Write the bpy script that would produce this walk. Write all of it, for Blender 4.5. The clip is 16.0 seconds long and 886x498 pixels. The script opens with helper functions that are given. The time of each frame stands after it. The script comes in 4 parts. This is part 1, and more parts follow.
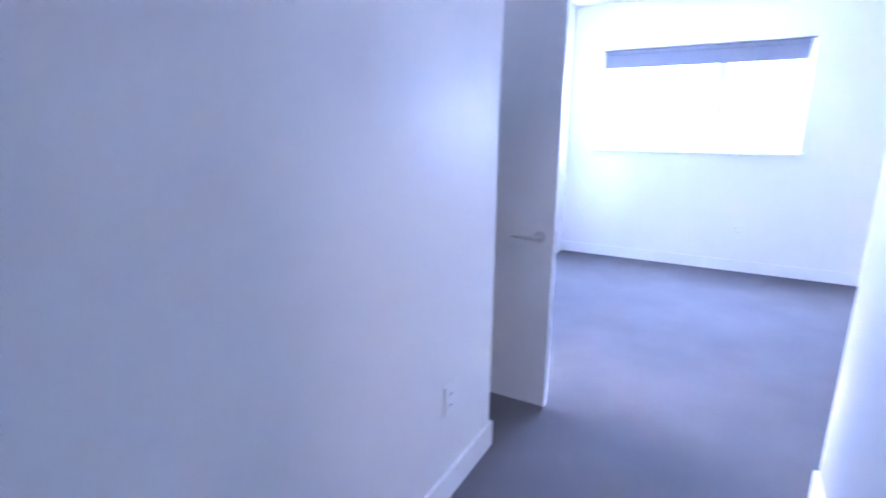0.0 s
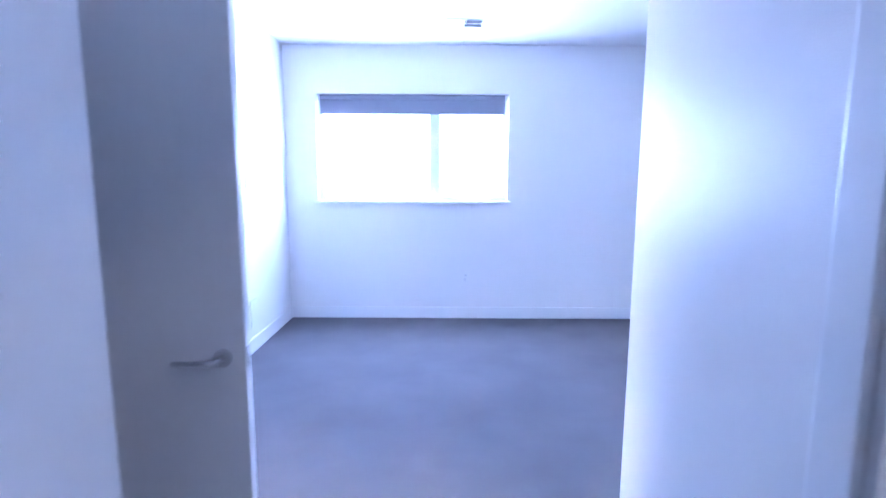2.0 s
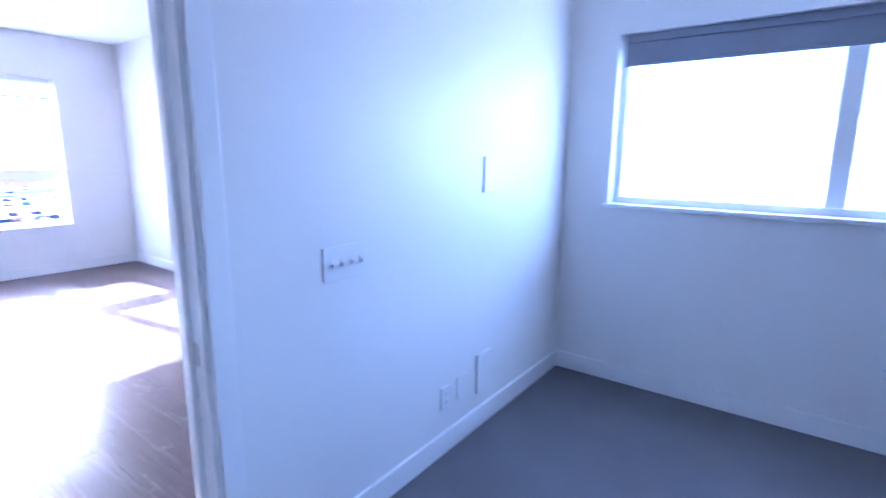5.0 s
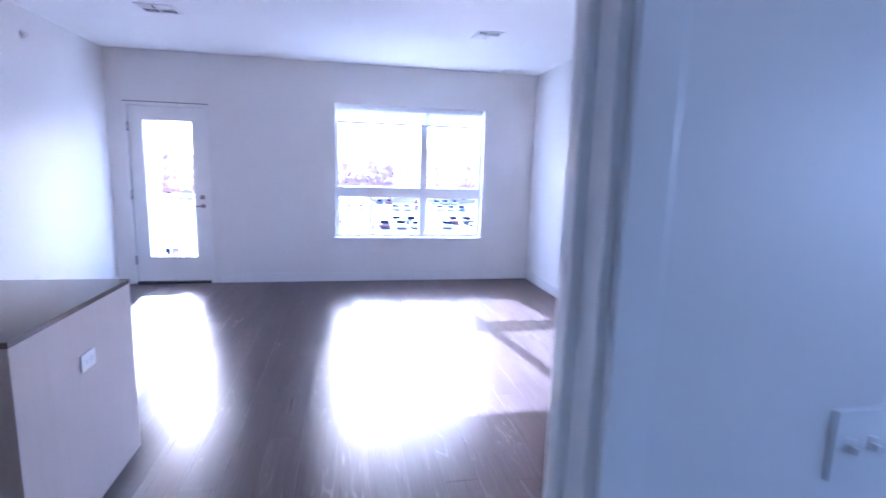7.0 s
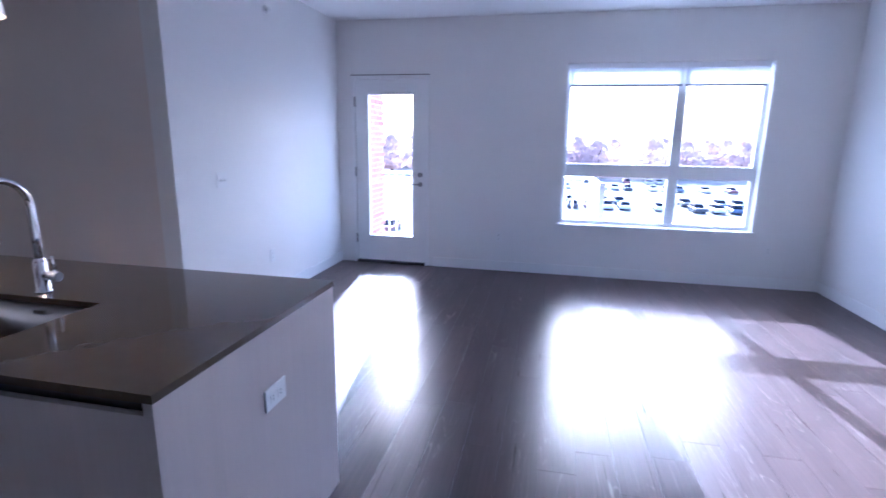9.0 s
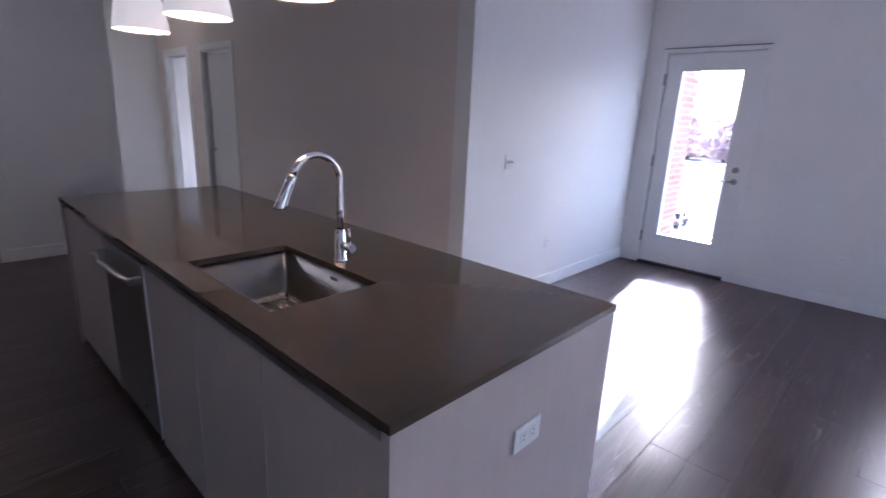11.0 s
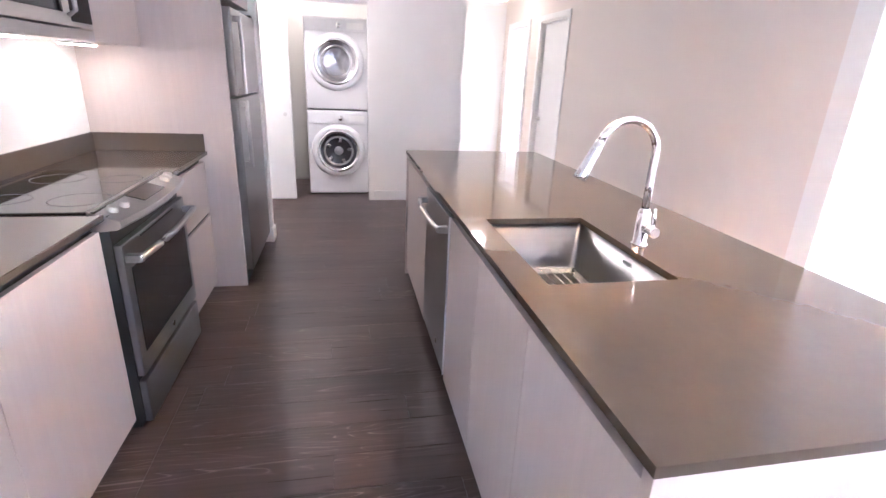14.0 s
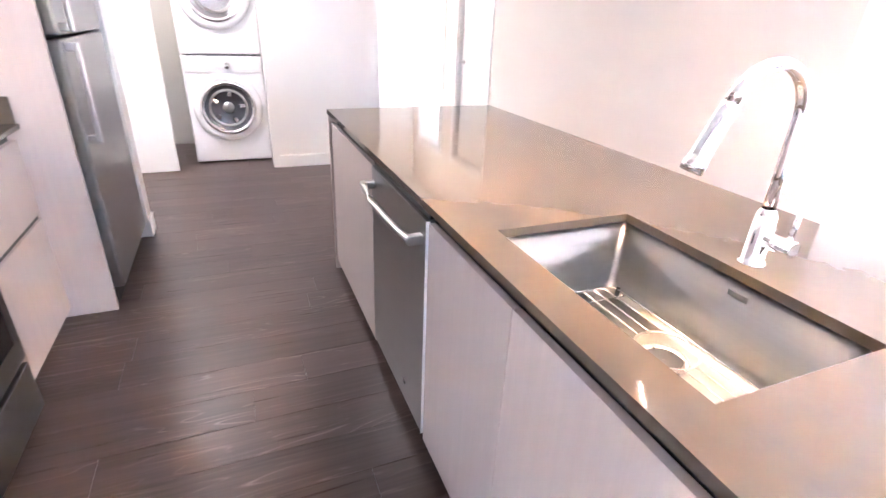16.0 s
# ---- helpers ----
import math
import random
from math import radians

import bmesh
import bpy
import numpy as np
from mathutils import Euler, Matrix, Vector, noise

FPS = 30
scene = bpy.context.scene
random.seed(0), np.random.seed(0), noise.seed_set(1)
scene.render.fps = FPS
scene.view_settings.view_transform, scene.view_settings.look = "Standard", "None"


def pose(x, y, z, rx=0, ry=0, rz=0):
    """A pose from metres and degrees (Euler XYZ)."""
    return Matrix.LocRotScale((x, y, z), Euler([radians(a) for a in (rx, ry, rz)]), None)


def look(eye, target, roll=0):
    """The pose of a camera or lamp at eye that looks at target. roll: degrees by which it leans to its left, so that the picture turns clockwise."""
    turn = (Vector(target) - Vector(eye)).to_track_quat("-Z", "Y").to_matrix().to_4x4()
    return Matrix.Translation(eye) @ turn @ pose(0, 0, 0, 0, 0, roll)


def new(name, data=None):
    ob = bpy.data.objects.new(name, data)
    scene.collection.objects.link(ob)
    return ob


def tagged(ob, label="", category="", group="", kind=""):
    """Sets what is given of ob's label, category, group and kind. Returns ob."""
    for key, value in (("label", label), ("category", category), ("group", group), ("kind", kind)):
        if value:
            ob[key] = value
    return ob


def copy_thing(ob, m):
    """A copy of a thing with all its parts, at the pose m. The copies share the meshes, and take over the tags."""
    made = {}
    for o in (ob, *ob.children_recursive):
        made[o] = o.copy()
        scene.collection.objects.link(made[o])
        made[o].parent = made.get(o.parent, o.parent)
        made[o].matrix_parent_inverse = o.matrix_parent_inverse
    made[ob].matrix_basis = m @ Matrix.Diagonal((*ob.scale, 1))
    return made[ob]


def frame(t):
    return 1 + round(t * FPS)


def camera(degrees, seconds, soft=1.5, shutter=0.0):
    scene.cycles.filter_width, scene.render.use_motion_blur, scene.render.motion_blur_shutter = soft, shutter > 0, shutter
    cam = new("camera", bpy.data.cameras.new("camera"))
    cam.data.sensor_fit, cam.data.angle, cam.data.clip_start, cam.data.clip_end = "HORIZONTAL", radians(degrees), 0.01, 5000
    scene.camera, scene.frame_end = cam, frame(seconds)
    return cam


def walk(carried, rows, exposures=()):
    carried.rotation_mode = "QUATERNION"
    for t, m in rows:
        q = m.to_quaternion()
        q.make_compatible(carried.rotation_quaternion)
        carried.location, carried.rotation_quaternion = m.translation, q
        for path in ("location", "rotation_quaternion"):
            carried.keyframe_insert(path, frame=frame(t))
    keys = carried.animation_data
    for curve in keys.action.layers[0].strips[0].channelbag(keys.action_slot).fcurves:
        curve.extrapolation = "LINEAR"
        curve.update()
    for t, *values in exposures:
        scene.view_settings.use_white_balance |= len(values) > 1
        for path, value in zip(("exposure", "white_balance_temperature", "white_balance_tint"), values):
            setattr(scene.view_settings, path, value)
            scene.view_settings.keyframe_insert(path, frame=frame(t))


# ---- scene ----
cam = camera(83.6, 16.0, shutter=0.5)
PATH = [
    (0, (1.59, -5.615, 1.314), (0.63, -3.921, 0.86), 0.6),
    (0.5, (1.498, -5.459, 1.335), (0.974, -3.58, 0.893), 2.1),
    (1, (1.48, -5.286, 1.333), (1.289, -3.338, 0.926), 2.7),
    (1.5, (1.492, -5.046, 1.345), (1.405, -3.075, 1.018), 1.3),
    (2, (1.514, -4.836, 1.369), (1.514, -2.855, 1.094), 0.3),
    (2.5, (1.456, -4.465, 1.365), (1.546, -2.483, 1.118), 0.4),
    (3, (1.436, -4.225, 1.455), (1.486, -2.253, 1.162), 0.2),
    (3.2, (1.421, -4.085, 1.475), (1.431, -2.11, 1.172), 0.4),
    (5.3, (1.322, -3.039, 1.472), (-0.071, -1.656, 1.089), -0.1),
    (5.5, (1.305, -2.966, 1.491), (-0.222, -1.731, 1.114), -0.4),
    (6, (1.066, -2.771, 1.503), (-0.685, -1.873, 1.149), 0.0),
    (6.5, (0.878, -2.755, 1.469), (-0.997, -2.13, 1.157), 1.0),
    (7, (0.616, -2.828, 1.515), (-1.321, -2.443, 1.195), 1.7),
    (7.5, (0.388, -2.851, 1.519), (-1.573, -2.677, 1.166), 1.2),
    (8, (0.128, -2.951, 1.466), (-1.837, -2.929, 1.097), 0.9),
    (8.5, (-0.152, -3.016, 1.481), (-2.102, -3.196, 1.076), 1.0),
    (9, (-0.332, -3.092, 1.465), (-2.245, -3.493, 1.041), 0.9),
    (9.5, (-0.398, -3.157, 1.482), (-2.24, -3.804, 1.05), 1.5),
    (10, (-0.458, -3.224, 1.505), (-2.187, -4.12, 1.051), 2.2),
    (12.3, (-0.792, -3.326, 1.441), (-1.704, -4.997, 0.827), 2.4),
    (12.5, (-0.79, -3.328, 1.443), (-1.63, -5.033, 0.822), 2.5),
    (13, (-0.752, -3.352, 1.438), (-1.42, -5.134, 0.82), 2.8),
    (13.5, (-0.761, -3.397, 1.433), (-1.223, -5.237, 0.799), 2.3),
    (14, (-0.741, -3.422, 1.43), (-1.123, -5.268, 0.761), 2.5),
    (14.5, (-0.715, -3.531, 1.407), (-1.124, -5.355, 0.694), 2.8),
    (15, (-0.682, -3.75, 1.386), (-1.212, -5.53, 0.628), 3.1),
    (15.5, (-0.708, -4.015, 1.371), (-1.321, -5.741, 0.566), 2.9),
    (16, (-0.717, -4.214, 1.367), (-1.43, -5.881, 0.522), 2.5),
]
EXPOSURES = [(0, 6.05, 4500, 31), (1.5, 5.7, 4350, 31), (2.5, 5.35, 4250, 27), (3, 5.15, 4200, 26), (5.5, 4.0, 4200, 25), (6.5, 3.6, 4250, 25), (7.5, 3.1, 4300, 23), (8.5, 2.9, 4200, 20), (9, 2.75, 4250, 21), (10, 2.6, 4500, 21), (12.5, 3.6, 4850, 20), (13, 4.15, 4950, 19), (14, 5.3, 5050, 19), (15, 5.75, 5100, 18), (16, 6.05, 5100, 17)]
walk(cam, [(t, look(eye, target, roll)) for t, eye, target, roll in PATH], EXPOSURES)

# ---- light ----
SUN_WAY = Vector((1.0, 0.15, -0.535)).normalized()
world = bpy.data.worlds.new("sky")
scene.world = world
world.use_nodes = True
wn, wl = world.node_tree.nodes, world.node_tree.links
sky = wn.new("ShaderNodeTexSky")
sky.sky_type, sky.sun_disc = "NISHITA", False
sky.dust_density, sky.ozone_density = 6.0, 0.6
sky.sun_elevation = math.asin(-SUN_WAY.z)
sky.sun_rotation = math.atan2(-SUN_WAY.x, -SUN_WAY.y)
wl.new(sky.outputs[0], wn["Background"].inputs[0])
wn["Background"].inputs[1].default_value = 0.15


def lamp(name, kind, energy, color, place, target=None, **more):
    data = bpy.data.lights.new(name, kind)
    data.energy, data.color = energy, color
    ob = new(name, data)
    ob.matrix_world = look(place, target) if target else Matrix.Translation(place)
    return ob


sun = lamp("sun", "SUN", 5.0, (1, 0.95, 0.88), (-20, -3, 12), Vector((-20, -3, 12)) + SUN_WAY)
sun.data.angle = radians(0.5)


window_light = lamp("window_light", "AREA", 1.5, (0.86, 0.93, 1.0), (1.215, 0.12, 1.6), (1.215, -3, 1.4))
window_light.data.shape, window_light.data.size, window_light.data.size_y = "RECTANGLE", 1.72, 0.86

# ---- materials ----


def mat(name, color, rough=0.5, metal=0.0, vary=0.06, scale=(3, 60), bump=0.0, bump_scale=200, stretch=(1, 1, 1), spec=0.5, piece=0.0):
    """A node material: colour that varies at two scales, with fine relief. stretch: grain drawn out along axes."""
    m = bpy.data.materials.new(name)
    m.use_nodes = True
    n, l = m.node_tree.nodes, m.node_tree.links
    b = n["Principled BSDF"]
    b.inputs["Roughness"].default_value, b.inputs["Metallic"].default_value = rough, metal
    b.inputs["Specular IOR Level"].default_value = spec
    geo = n.new("ShaderNodeNewGeometry")
    mp = n.new("ShaderNodeMapping")
    mp.inputs["Scale"].default_value = stretch
    l.new(geo.outputs["Position"], mp.inputs["Vector"])
    value = None
    for s, part_of in zip(scale, (0.6, 0.4)):
        t = n.new("ShaderNodeTexNoise")
        t.inputs["Scale"].default_value, t.inputs["Detail"].default_value = s, 4
        l.new(mp.outputs[0], t.inputs["Vector"])
        k = n.new("ShaderNodeMath")
        k.operation = "MULTIPLY_ADD"
        k.inputs[1].default_value, k.inputs[2].default_value = 2 * vary * part_of, -vary * part_of
        l.new(t.outputs["Fac"], k.inputs[0])
        if value is None:
            value = k
        else:
            a = n.new("ShaderNodeMath")
            l.new(value.outputs[0], a.inputs[0]), l.new(k.outputs[0], a.inputs[1])
            value = a
    if piece:
        info = n.new("ShaderNodeObjectInfo")
        k = n.new("ShaderNodeMath")
        k.operation = "MULTIPLY_ADD"
        k.inputs[1].default_value, k.inputs[2].default_value = 2 * piece, -piece
        a = n.new("ShaderNodeMath")
        l.new(info.outputs["Random"], k.inputs[0]), l.new(k.outputs[0], a.inputs[0]), l.new(value.outputs[0], a.inputs[1])
        value = a
    one = n.new("ShaderNodeMath")
    one.inputs[1].default_value = 1.0
    l.new(value.outputs[0], one.inputs[0])
    mix = n.new("ShaderNodeVectorMath")
    mix.operation = "SCALE"
    mix.inputs[0].default_value = color
    l.new(one.outputs[0], mix.inputs["Scale"])
    l.new(mix.outputs[0], b.inputs["Base Color"])
    if bump:
        t = n.new("ShaderNodeTexNoise")
        t.inputs["Scale"].default_value, t.inputs["Detail"].default_value = bump_scale, 3
        l.new(mp.outputs[0], t.inputs["Vector"])
        u = n.new("ShaderNodeBump")
        u.inputs["Strength"].default_value, u.inputs["Distance"].default_value = bump, 0.004
        l.new(t.outputs["Fac"], u.inputs["Height"]), l.new(u.outputs[0], b.inputs["Normal"])
    return m


def glow(name, color, strength):
    m = mat(name, color, 0.6)
    b = m.node_tree.nodes["Principled BSDF"]
    b.inputs["Emission Color"].default_value, b.inputs["Emission Strength"].default_value = (*color, 1), strength
    return m


BEIGE = mat("beige_wall_paint", (0.72, 0.655, 0.60), 0.45, vary=0.03, scale=(1.5, 30), bump=0.12, bump_scale=320)
PAINT = mat("wall_paint", (0.78, 0.77, 0.75), 0.42, vary=0.03, scale=(1.5, 30), bump=0.12, bump_scale=320)
CEIL = mat("ceiling_paint", (0.82, 0.82, 0.81), 0.8, vary=0.03, bump=0.1, bump_scale=250)
TRIM = mat("trim_paint", (0.80, 0.80, 0.79), 0.3, vary=0.03, scale=(2, 40))
PLASTIC = mat("white_plastic", (0.78, 0.78, 0.77), 0.35, vary=0.02)
CARPET = mat("carpet", (0.165, 0.158, 0.162), 0.95, vary=0.35, scale=(2.2, 260), bump=1.0, bump_scale=420, spec=0.1)


def wood_plank(name, dark, pale, rough):
    """Dark stained oak: long fibres, wavy cathedral veins limed paler, each plank with its own cut."""
    m = bpy.data.materials.new(name)
    m.use_nodes = True
    n, l = m.node_tree.nodes, m.node_tree.links
    b = n["Principled BSDF"]
    b.inputs["Specular IOR Level"].default_value = 0.32
    geo, info = n.new("ShaderNodeNewGeometry"), n.new("ShaderNodeObjectInfo")
    away = n.new("ShaderNodeVectorMath")
    away.operation = "MULTIPLY_ADD"
    away.inputs[1].default_value = (7.0, 3.1, 11.0)
    l.new(info.outputs["Random"], away.inputs[0]), l.new(geo.outputs["Position"], away.inputs[2])

    def noise(stretch, scale, detail, distortion=0.0):
        mp, t = n.new("ShaderNodeMapping"), n.new("ShaderNodeTexNoise")
        mp.inputs["Scale"].default_value = stretch
        t.inputs["Scale"].default_value, t.inputs["Detail"].default_value, t.inputs["Distortion"].default_value = scale, detail, distortion
        l.new(away.outputs[0], mp.inputs["Vector"]), l.new(mp.outputs[0], t.inputs["Vector"])
        return t.outputs["Fac"]

    def ramp(src, *stops):
        c = n.new("ShaderNodeValToRGB")
        e = c.color_ramp.elements
        while len(e) < len(stops):
            e.new(0.5)
        for k, (p, v) in enumerate(stops):
            e[k].position, e[k].color = p, (v, v, v, 1)
        l.new(src, c.inputs[0])
        return c.outputs[0]

    def math_node(op, a, c):
        k = n.new("ShaderNodeMath")
        k.operation = op
        for i, v in enumerate((a, c)):
            if isinstance(v, (int, float)):
                k.inputs[i].default_value = v
            else:
                l.new(v, k.inputs[i])
        return k.outputs[0]

    rings = math_node("FRACT", math_node("MULTIPLY", noise((0.55, 5.0, 1), 1.5, 2, 0.6), 13.0), 0.0)
    veins = ramp(rings, (0.0, 0.0), (0.42, 0.0), (0.52, 1.0), (0.60, 0.15), (1.0, 0.0))
    patch = ramp(noise((0.8, 3.5, 1), 1.3, 3), (0.45, 0.0), (0.66, 1.0))
    fibre = noise((1.1, 42.0, 1), 2.0, 5)
    flecks = math_node("MULTIPLY", math_node("MULTIPLY", veins, patch), ramp(fibre, (0.35, 0.1), (0.6, 1.0)))
    mix = n.new("ShaderNodeMix")
    mix.data_type = "RGBA"
    mix.inputs["A"].default_value, mix.inputs["B"].default_value = (*dark, 1), (*pale, 1)
    l.new(flecks, mix.inputs["Factor"])
    tone = math_node("ADD", math_node("MULTIPLY", info.outputs["Random"], 0.35), math_node("ADD", math_node("MULTIPLY", fibre, 0.75), math_node("MULTIPLY", noise((0.6, 5.0, 1), 1.2, 3), 0.9)))
    tint = n.new("ShaderNodeVectorMath")
    tint.operation = "SCALE"
    l.new(mix.outputs["Result"], tint.inputs[0]), l.new(tone, tint.inputs["Scale"])
    l.new(tint.outputs[0], b.inputs["Base Color"])
    l.new(math_node("ADD", math_node("MULTIPLY", fibre, 0.08), rough - 0.04), b.inputs["Roughness"])
    u = n.new("ShaderNodeBump")
    u.inputs["Strength"].default_value, u.inputs["Distance"].default_value = 0.10, 0.003
    l.new(math_node("ADD", fibre, flecks), u.inputs["Height"]), l.new(u.outputs[0], b.inputs["Normal"])
    return m


PLANK = wood_plank("dark_wood_plank", (0.064, 0.044, 0.039), (0.21, 0.165, 0.145), 0.29)
SUBFLOOR = mat("dark_joint", (0.022, 0.016, 0.014), 0.6)
LAMINATE = mat("cabinet_laminate", (0.50, 0.44, 0.41), 0.45, vary=0.10, scale=(5, 60), stretch=(8, 8, 0.25), bump=0.04, bump_scale=50)
QUARTZ = mat("taupe_quartz", (0.092, 0.072, 0.054), 0.07, vary=0.10, scale=(30, 400))
STEEL = mat("brushed_steel", (0.44, 0.43, 0.42), 0.28, 1.0, vary=0.08, scale=(4, 50), stretch=(1, 1, 20), bump=0.03, bump_scale=60)
STEEL_DARK = mat("dark_steel", (0.30, 0.295, 0.29), 0.30, 1.0, vary=0.08, scale=(4, 50), stretch=(1, 1, 20))
CHROME = mat("chrome", (0.82, 0.82, 0.83), 0.06, 1.0, vary=0.01)
NICKEL = mat("satin_nickel", (0.66, 0.65, 0.64), 0.30, 1.0, vary=0.03)
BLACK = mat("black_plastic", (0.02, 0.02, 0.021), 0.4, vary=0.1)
BLACKGLASS = mat("black_glass", (0.012, 0.012, 0.014), 0.05, vary=0.02)
ENAMEL = mat("white_enamel", (0.74, 0.74, 0.76), 0.25, vary=0.02)
SHADEFAB = mat("grey_roller_fabric", (0.24, 0.25, 0.30), 0.9, vary=0.06, scale=(20, 400))
VINYL = mat("white_vinyl", (0.78, 0.79, 0.80), 0.35, vary=0.02)
BRICK = mat("brick", (0.33, 0.16, 0.12), 0.9, vary=0.3, scale=(6, 40), bump=0.4, bump_scale=60, piece=0.2)
MORTAR = mat("mortar", (0.35, 0.33, 0.31), 0.95, vary=0.15)
CONCRETE = mat("concrete", (0.35, 0.35, 0.34), 0.9, vary=0.15, scale=(0.6, 12))
ASPHALT = mat("asphalt", (0.19, 0.187, 0.18), 0.95, spec=0.05, vary=0.3, scale=(0.05, 2))
BARK = mat("bark", (0.10, 0.08, 0.065), 0.95, vary=0.4)
SHADE = glow("lamp_glass", (1.0, 0.80, 0.58), 0.09)
TASK = glow("task_lamp", (1.0, 0.76, 0.52), 2.2)
BULB = glow("bulb", (1.0, 0.72, 0.45), 10)
# Stronger glow, only for the fill light added in the entry.
FILL_DIFFUSER = glow("fill_diffuser", (1.0, 0.80, 0.60), 6.0)
DIM_DIFFUSER = glow("dim_diffuser", (1.0, 0.78, 0.54), 1.6)
DOORGLASS = mat("tinted_door_glass", (0.10, 0.10, 0.11), 0.10, 0.6, vary=0.05)
DRYERGLASS = mat("pale_door_glass", (0.42, 0.42, 0.44), 0.14, 0.75, vary=0.05)


def glass(name, tint=(1, 1, 1)):
    m = bpy.data.materials.new(name)
    m.use_nodes = True
    b = m.node_tree.nodes["Principled BSDF"]
    b.inputs["Base Color"].default_value = (*tint, 1)
    b.inputs["Roughness"].default_value, b.inputs["Transmission Weight"].default_value, b.inputs["IOR"].default_value = 0.0, 1.0, 1.1
    return m


GLASS = glass("window_glass")


def translucent(name, color):
    m = bpy.data.materials.new(name)
    m.use_nodes = True
    n, l = m.node_tree.nodes, m.node_tree.links
    a, d, x = n.new("ShaderNodeBsdfTranslucent"), n.new("ShaderNodeBsdfDiffuse"), n.new("ShaderNodeMixShader")
    for s in (a, d):
        s.inputs[0].default_value = (*color, 1)
    x.inputs[0].default_value = 0.35 if "leaves" in name else 0.6
    l.new(a.outputs[0], x.inputs[1]), l.new(d.outputs[0], x.inputs[2]), l.new(x.outputs[0], n["Material Output"].inputs[0])
    return m


SHEER = translucent("pale_roller_fabric", (0.7, 0.72, 0.76))
# Far leaves: distance haze is put into the colour by lifting it pale.
LEAF = translucent("haze_paled_leaves", (0.74, 0.63, 0.60))
LEAFRED = translucent("red_leaves", (0.30, 0.12, 0.09))

# ---- mesh helpers ----


def mesh(bm, name, material):
    me = bpy.data.meshes.new(name)
    bmesh.ops.recalc_face_normals(bm, faces=bm.faces)
    bm.to_mesh(me)
    bm.free()
    me.materials.append(material)
    return me


def add_box(bm, x0, x1, y0, y1, z0, z1, bevel=0.0, segments=2):
    size = (abs(x1 - x0), abs(y1 - y0), abs(z1 - z0))
    made = bmesh.ops.create_cube(bm, size=1, matrix=Matrix.LocRotScale(((x0 + x1) / 2, (y0 + y1) / 2, (z0 + z1) / 2), None, size))
    if bevel:
        edges = {e for v in made["verts"] for e in v.link_edges}
        bmesh.ops.bevel(bm, geom=list(edges), offset=min(bevel, 0.45 * min(size)), segments=segments, affect="EDGES", profile=0.6)
    return bm


def box(x0, x1, y0, y1, z0, z1, bevel=0.0, segments=2):
    return add_box(bmesh.new(), x0, x1, y0, y1, z0, z1, bevel, segments)


def boxes(*rows, bevel=0.0):
    bm = bmesh.new()
    for r in rows:
        add_box(bm, *r, bevel=bevel)
    return bm


def add_cyl(bm, a, b, r0, r1=None, n=20, caps=True):
    a, b = Vector(a), Vector(b)
    m = Matrix.Translation((a + b) / 2) @ (b - a).to_track_quat("Z", "Y").to_matrix().to_4x4()
    bmesh.ops.create_cone(bm, cap_ends=caps, segments=n, radius1=r0, radius2=r0 if r1 is None else r1, depth=(b - a).length, matrix=m)
    return bm


def cyl(a, b, r0, r1=None, n=20, caps=True):
    return smooth(add_cyl(bmesh.new(), a, b, r0, r1, n, caps))


def smooth(bm):
    for f in bm.faces:
        f.smooth = len(f.verts) == 4
    return bm


def lathe(profile, axis="Z", n=32):
    """Turns a profile of (radius, height) round an axis through the origin."""
    bm = bmesh.new()
    rings = []
    for r, h in profile:
        ring = []
        for i in range(n):
            a = 2 * math.pi * i / n
            c, s = r * math.cos(a), r * math.sin(a)
            ring.append(bm.verts.new({"Z": (c, s, h), "Y": (c, h, s), "X": (h, c, s)}[axis]))
        rings.append(ring)
    for p, q in zip(rings, rings[1:]):
        for i in range(n):
            bm.faces.new((p[i], p[(i + 1) % n], q[(i + 1) % n], q[i])).smooth = True
    return bm


def tube(points, r, n=14):
    """A bent rod along points."""
    bm = bmesh.new()
    pts = [Vector(p) for p in points]
    rings = []
    up = Vector((0, 1, 0.01)).normalized()
    for i, p in enumerate(pts):
        d = (pts[min(i + 1, len(pts) - 1)] - pts[max(i - 1, 0)]).normalized()
        u = up.cross(d)
        u = (u if u.length > 0.05 else Vector((1, 0, 0)).cross(d)).normalized()
        v = d.cross(u)
        rad = r[i] if isinstance(r, (list, tuple)) else r
        rings.append([bm.verts.new(p + rad * (math.cos(2 * math.pi * k / n) * u + math.sin(2 * math.pi * k / n) * v)) for k in range(n)])
    for a, b in zip(rings, rings[1:]):
        for k in range(n):
            bm.faces.new((a[k], a[(k + 1) % n], b[(k + 1) % n], b[k])).smooth = True
    bm.faces.new(rings[0]), bm.faces.new(rings[-1])
    return bm


def shift(bm, x=0, y=0, z=0):
    bmesh.ops.translate(bm, verts=bm.verts, vec=(x, y, z))
    return bm


def part(name, bm, material, parent, label=""):
    ob = new(name, mesh(bm, name, material))
    ob.parent = parent
    if label:
        ob["label"] = label
    return ob


def thing(name, x, y, z, label, category, group="", kind=""):
    ob = new(name)
    ob.empty_display_size = 0.1
    ob.matrix_basis = Matrix.Translation((x, y, z))
    return tagged(ob, label, category, group, kind)


def structure(name, bm, material, label="", category=""):
    return tagged(new(name, mesh(bm, name, material)), label, category, kind="structure")


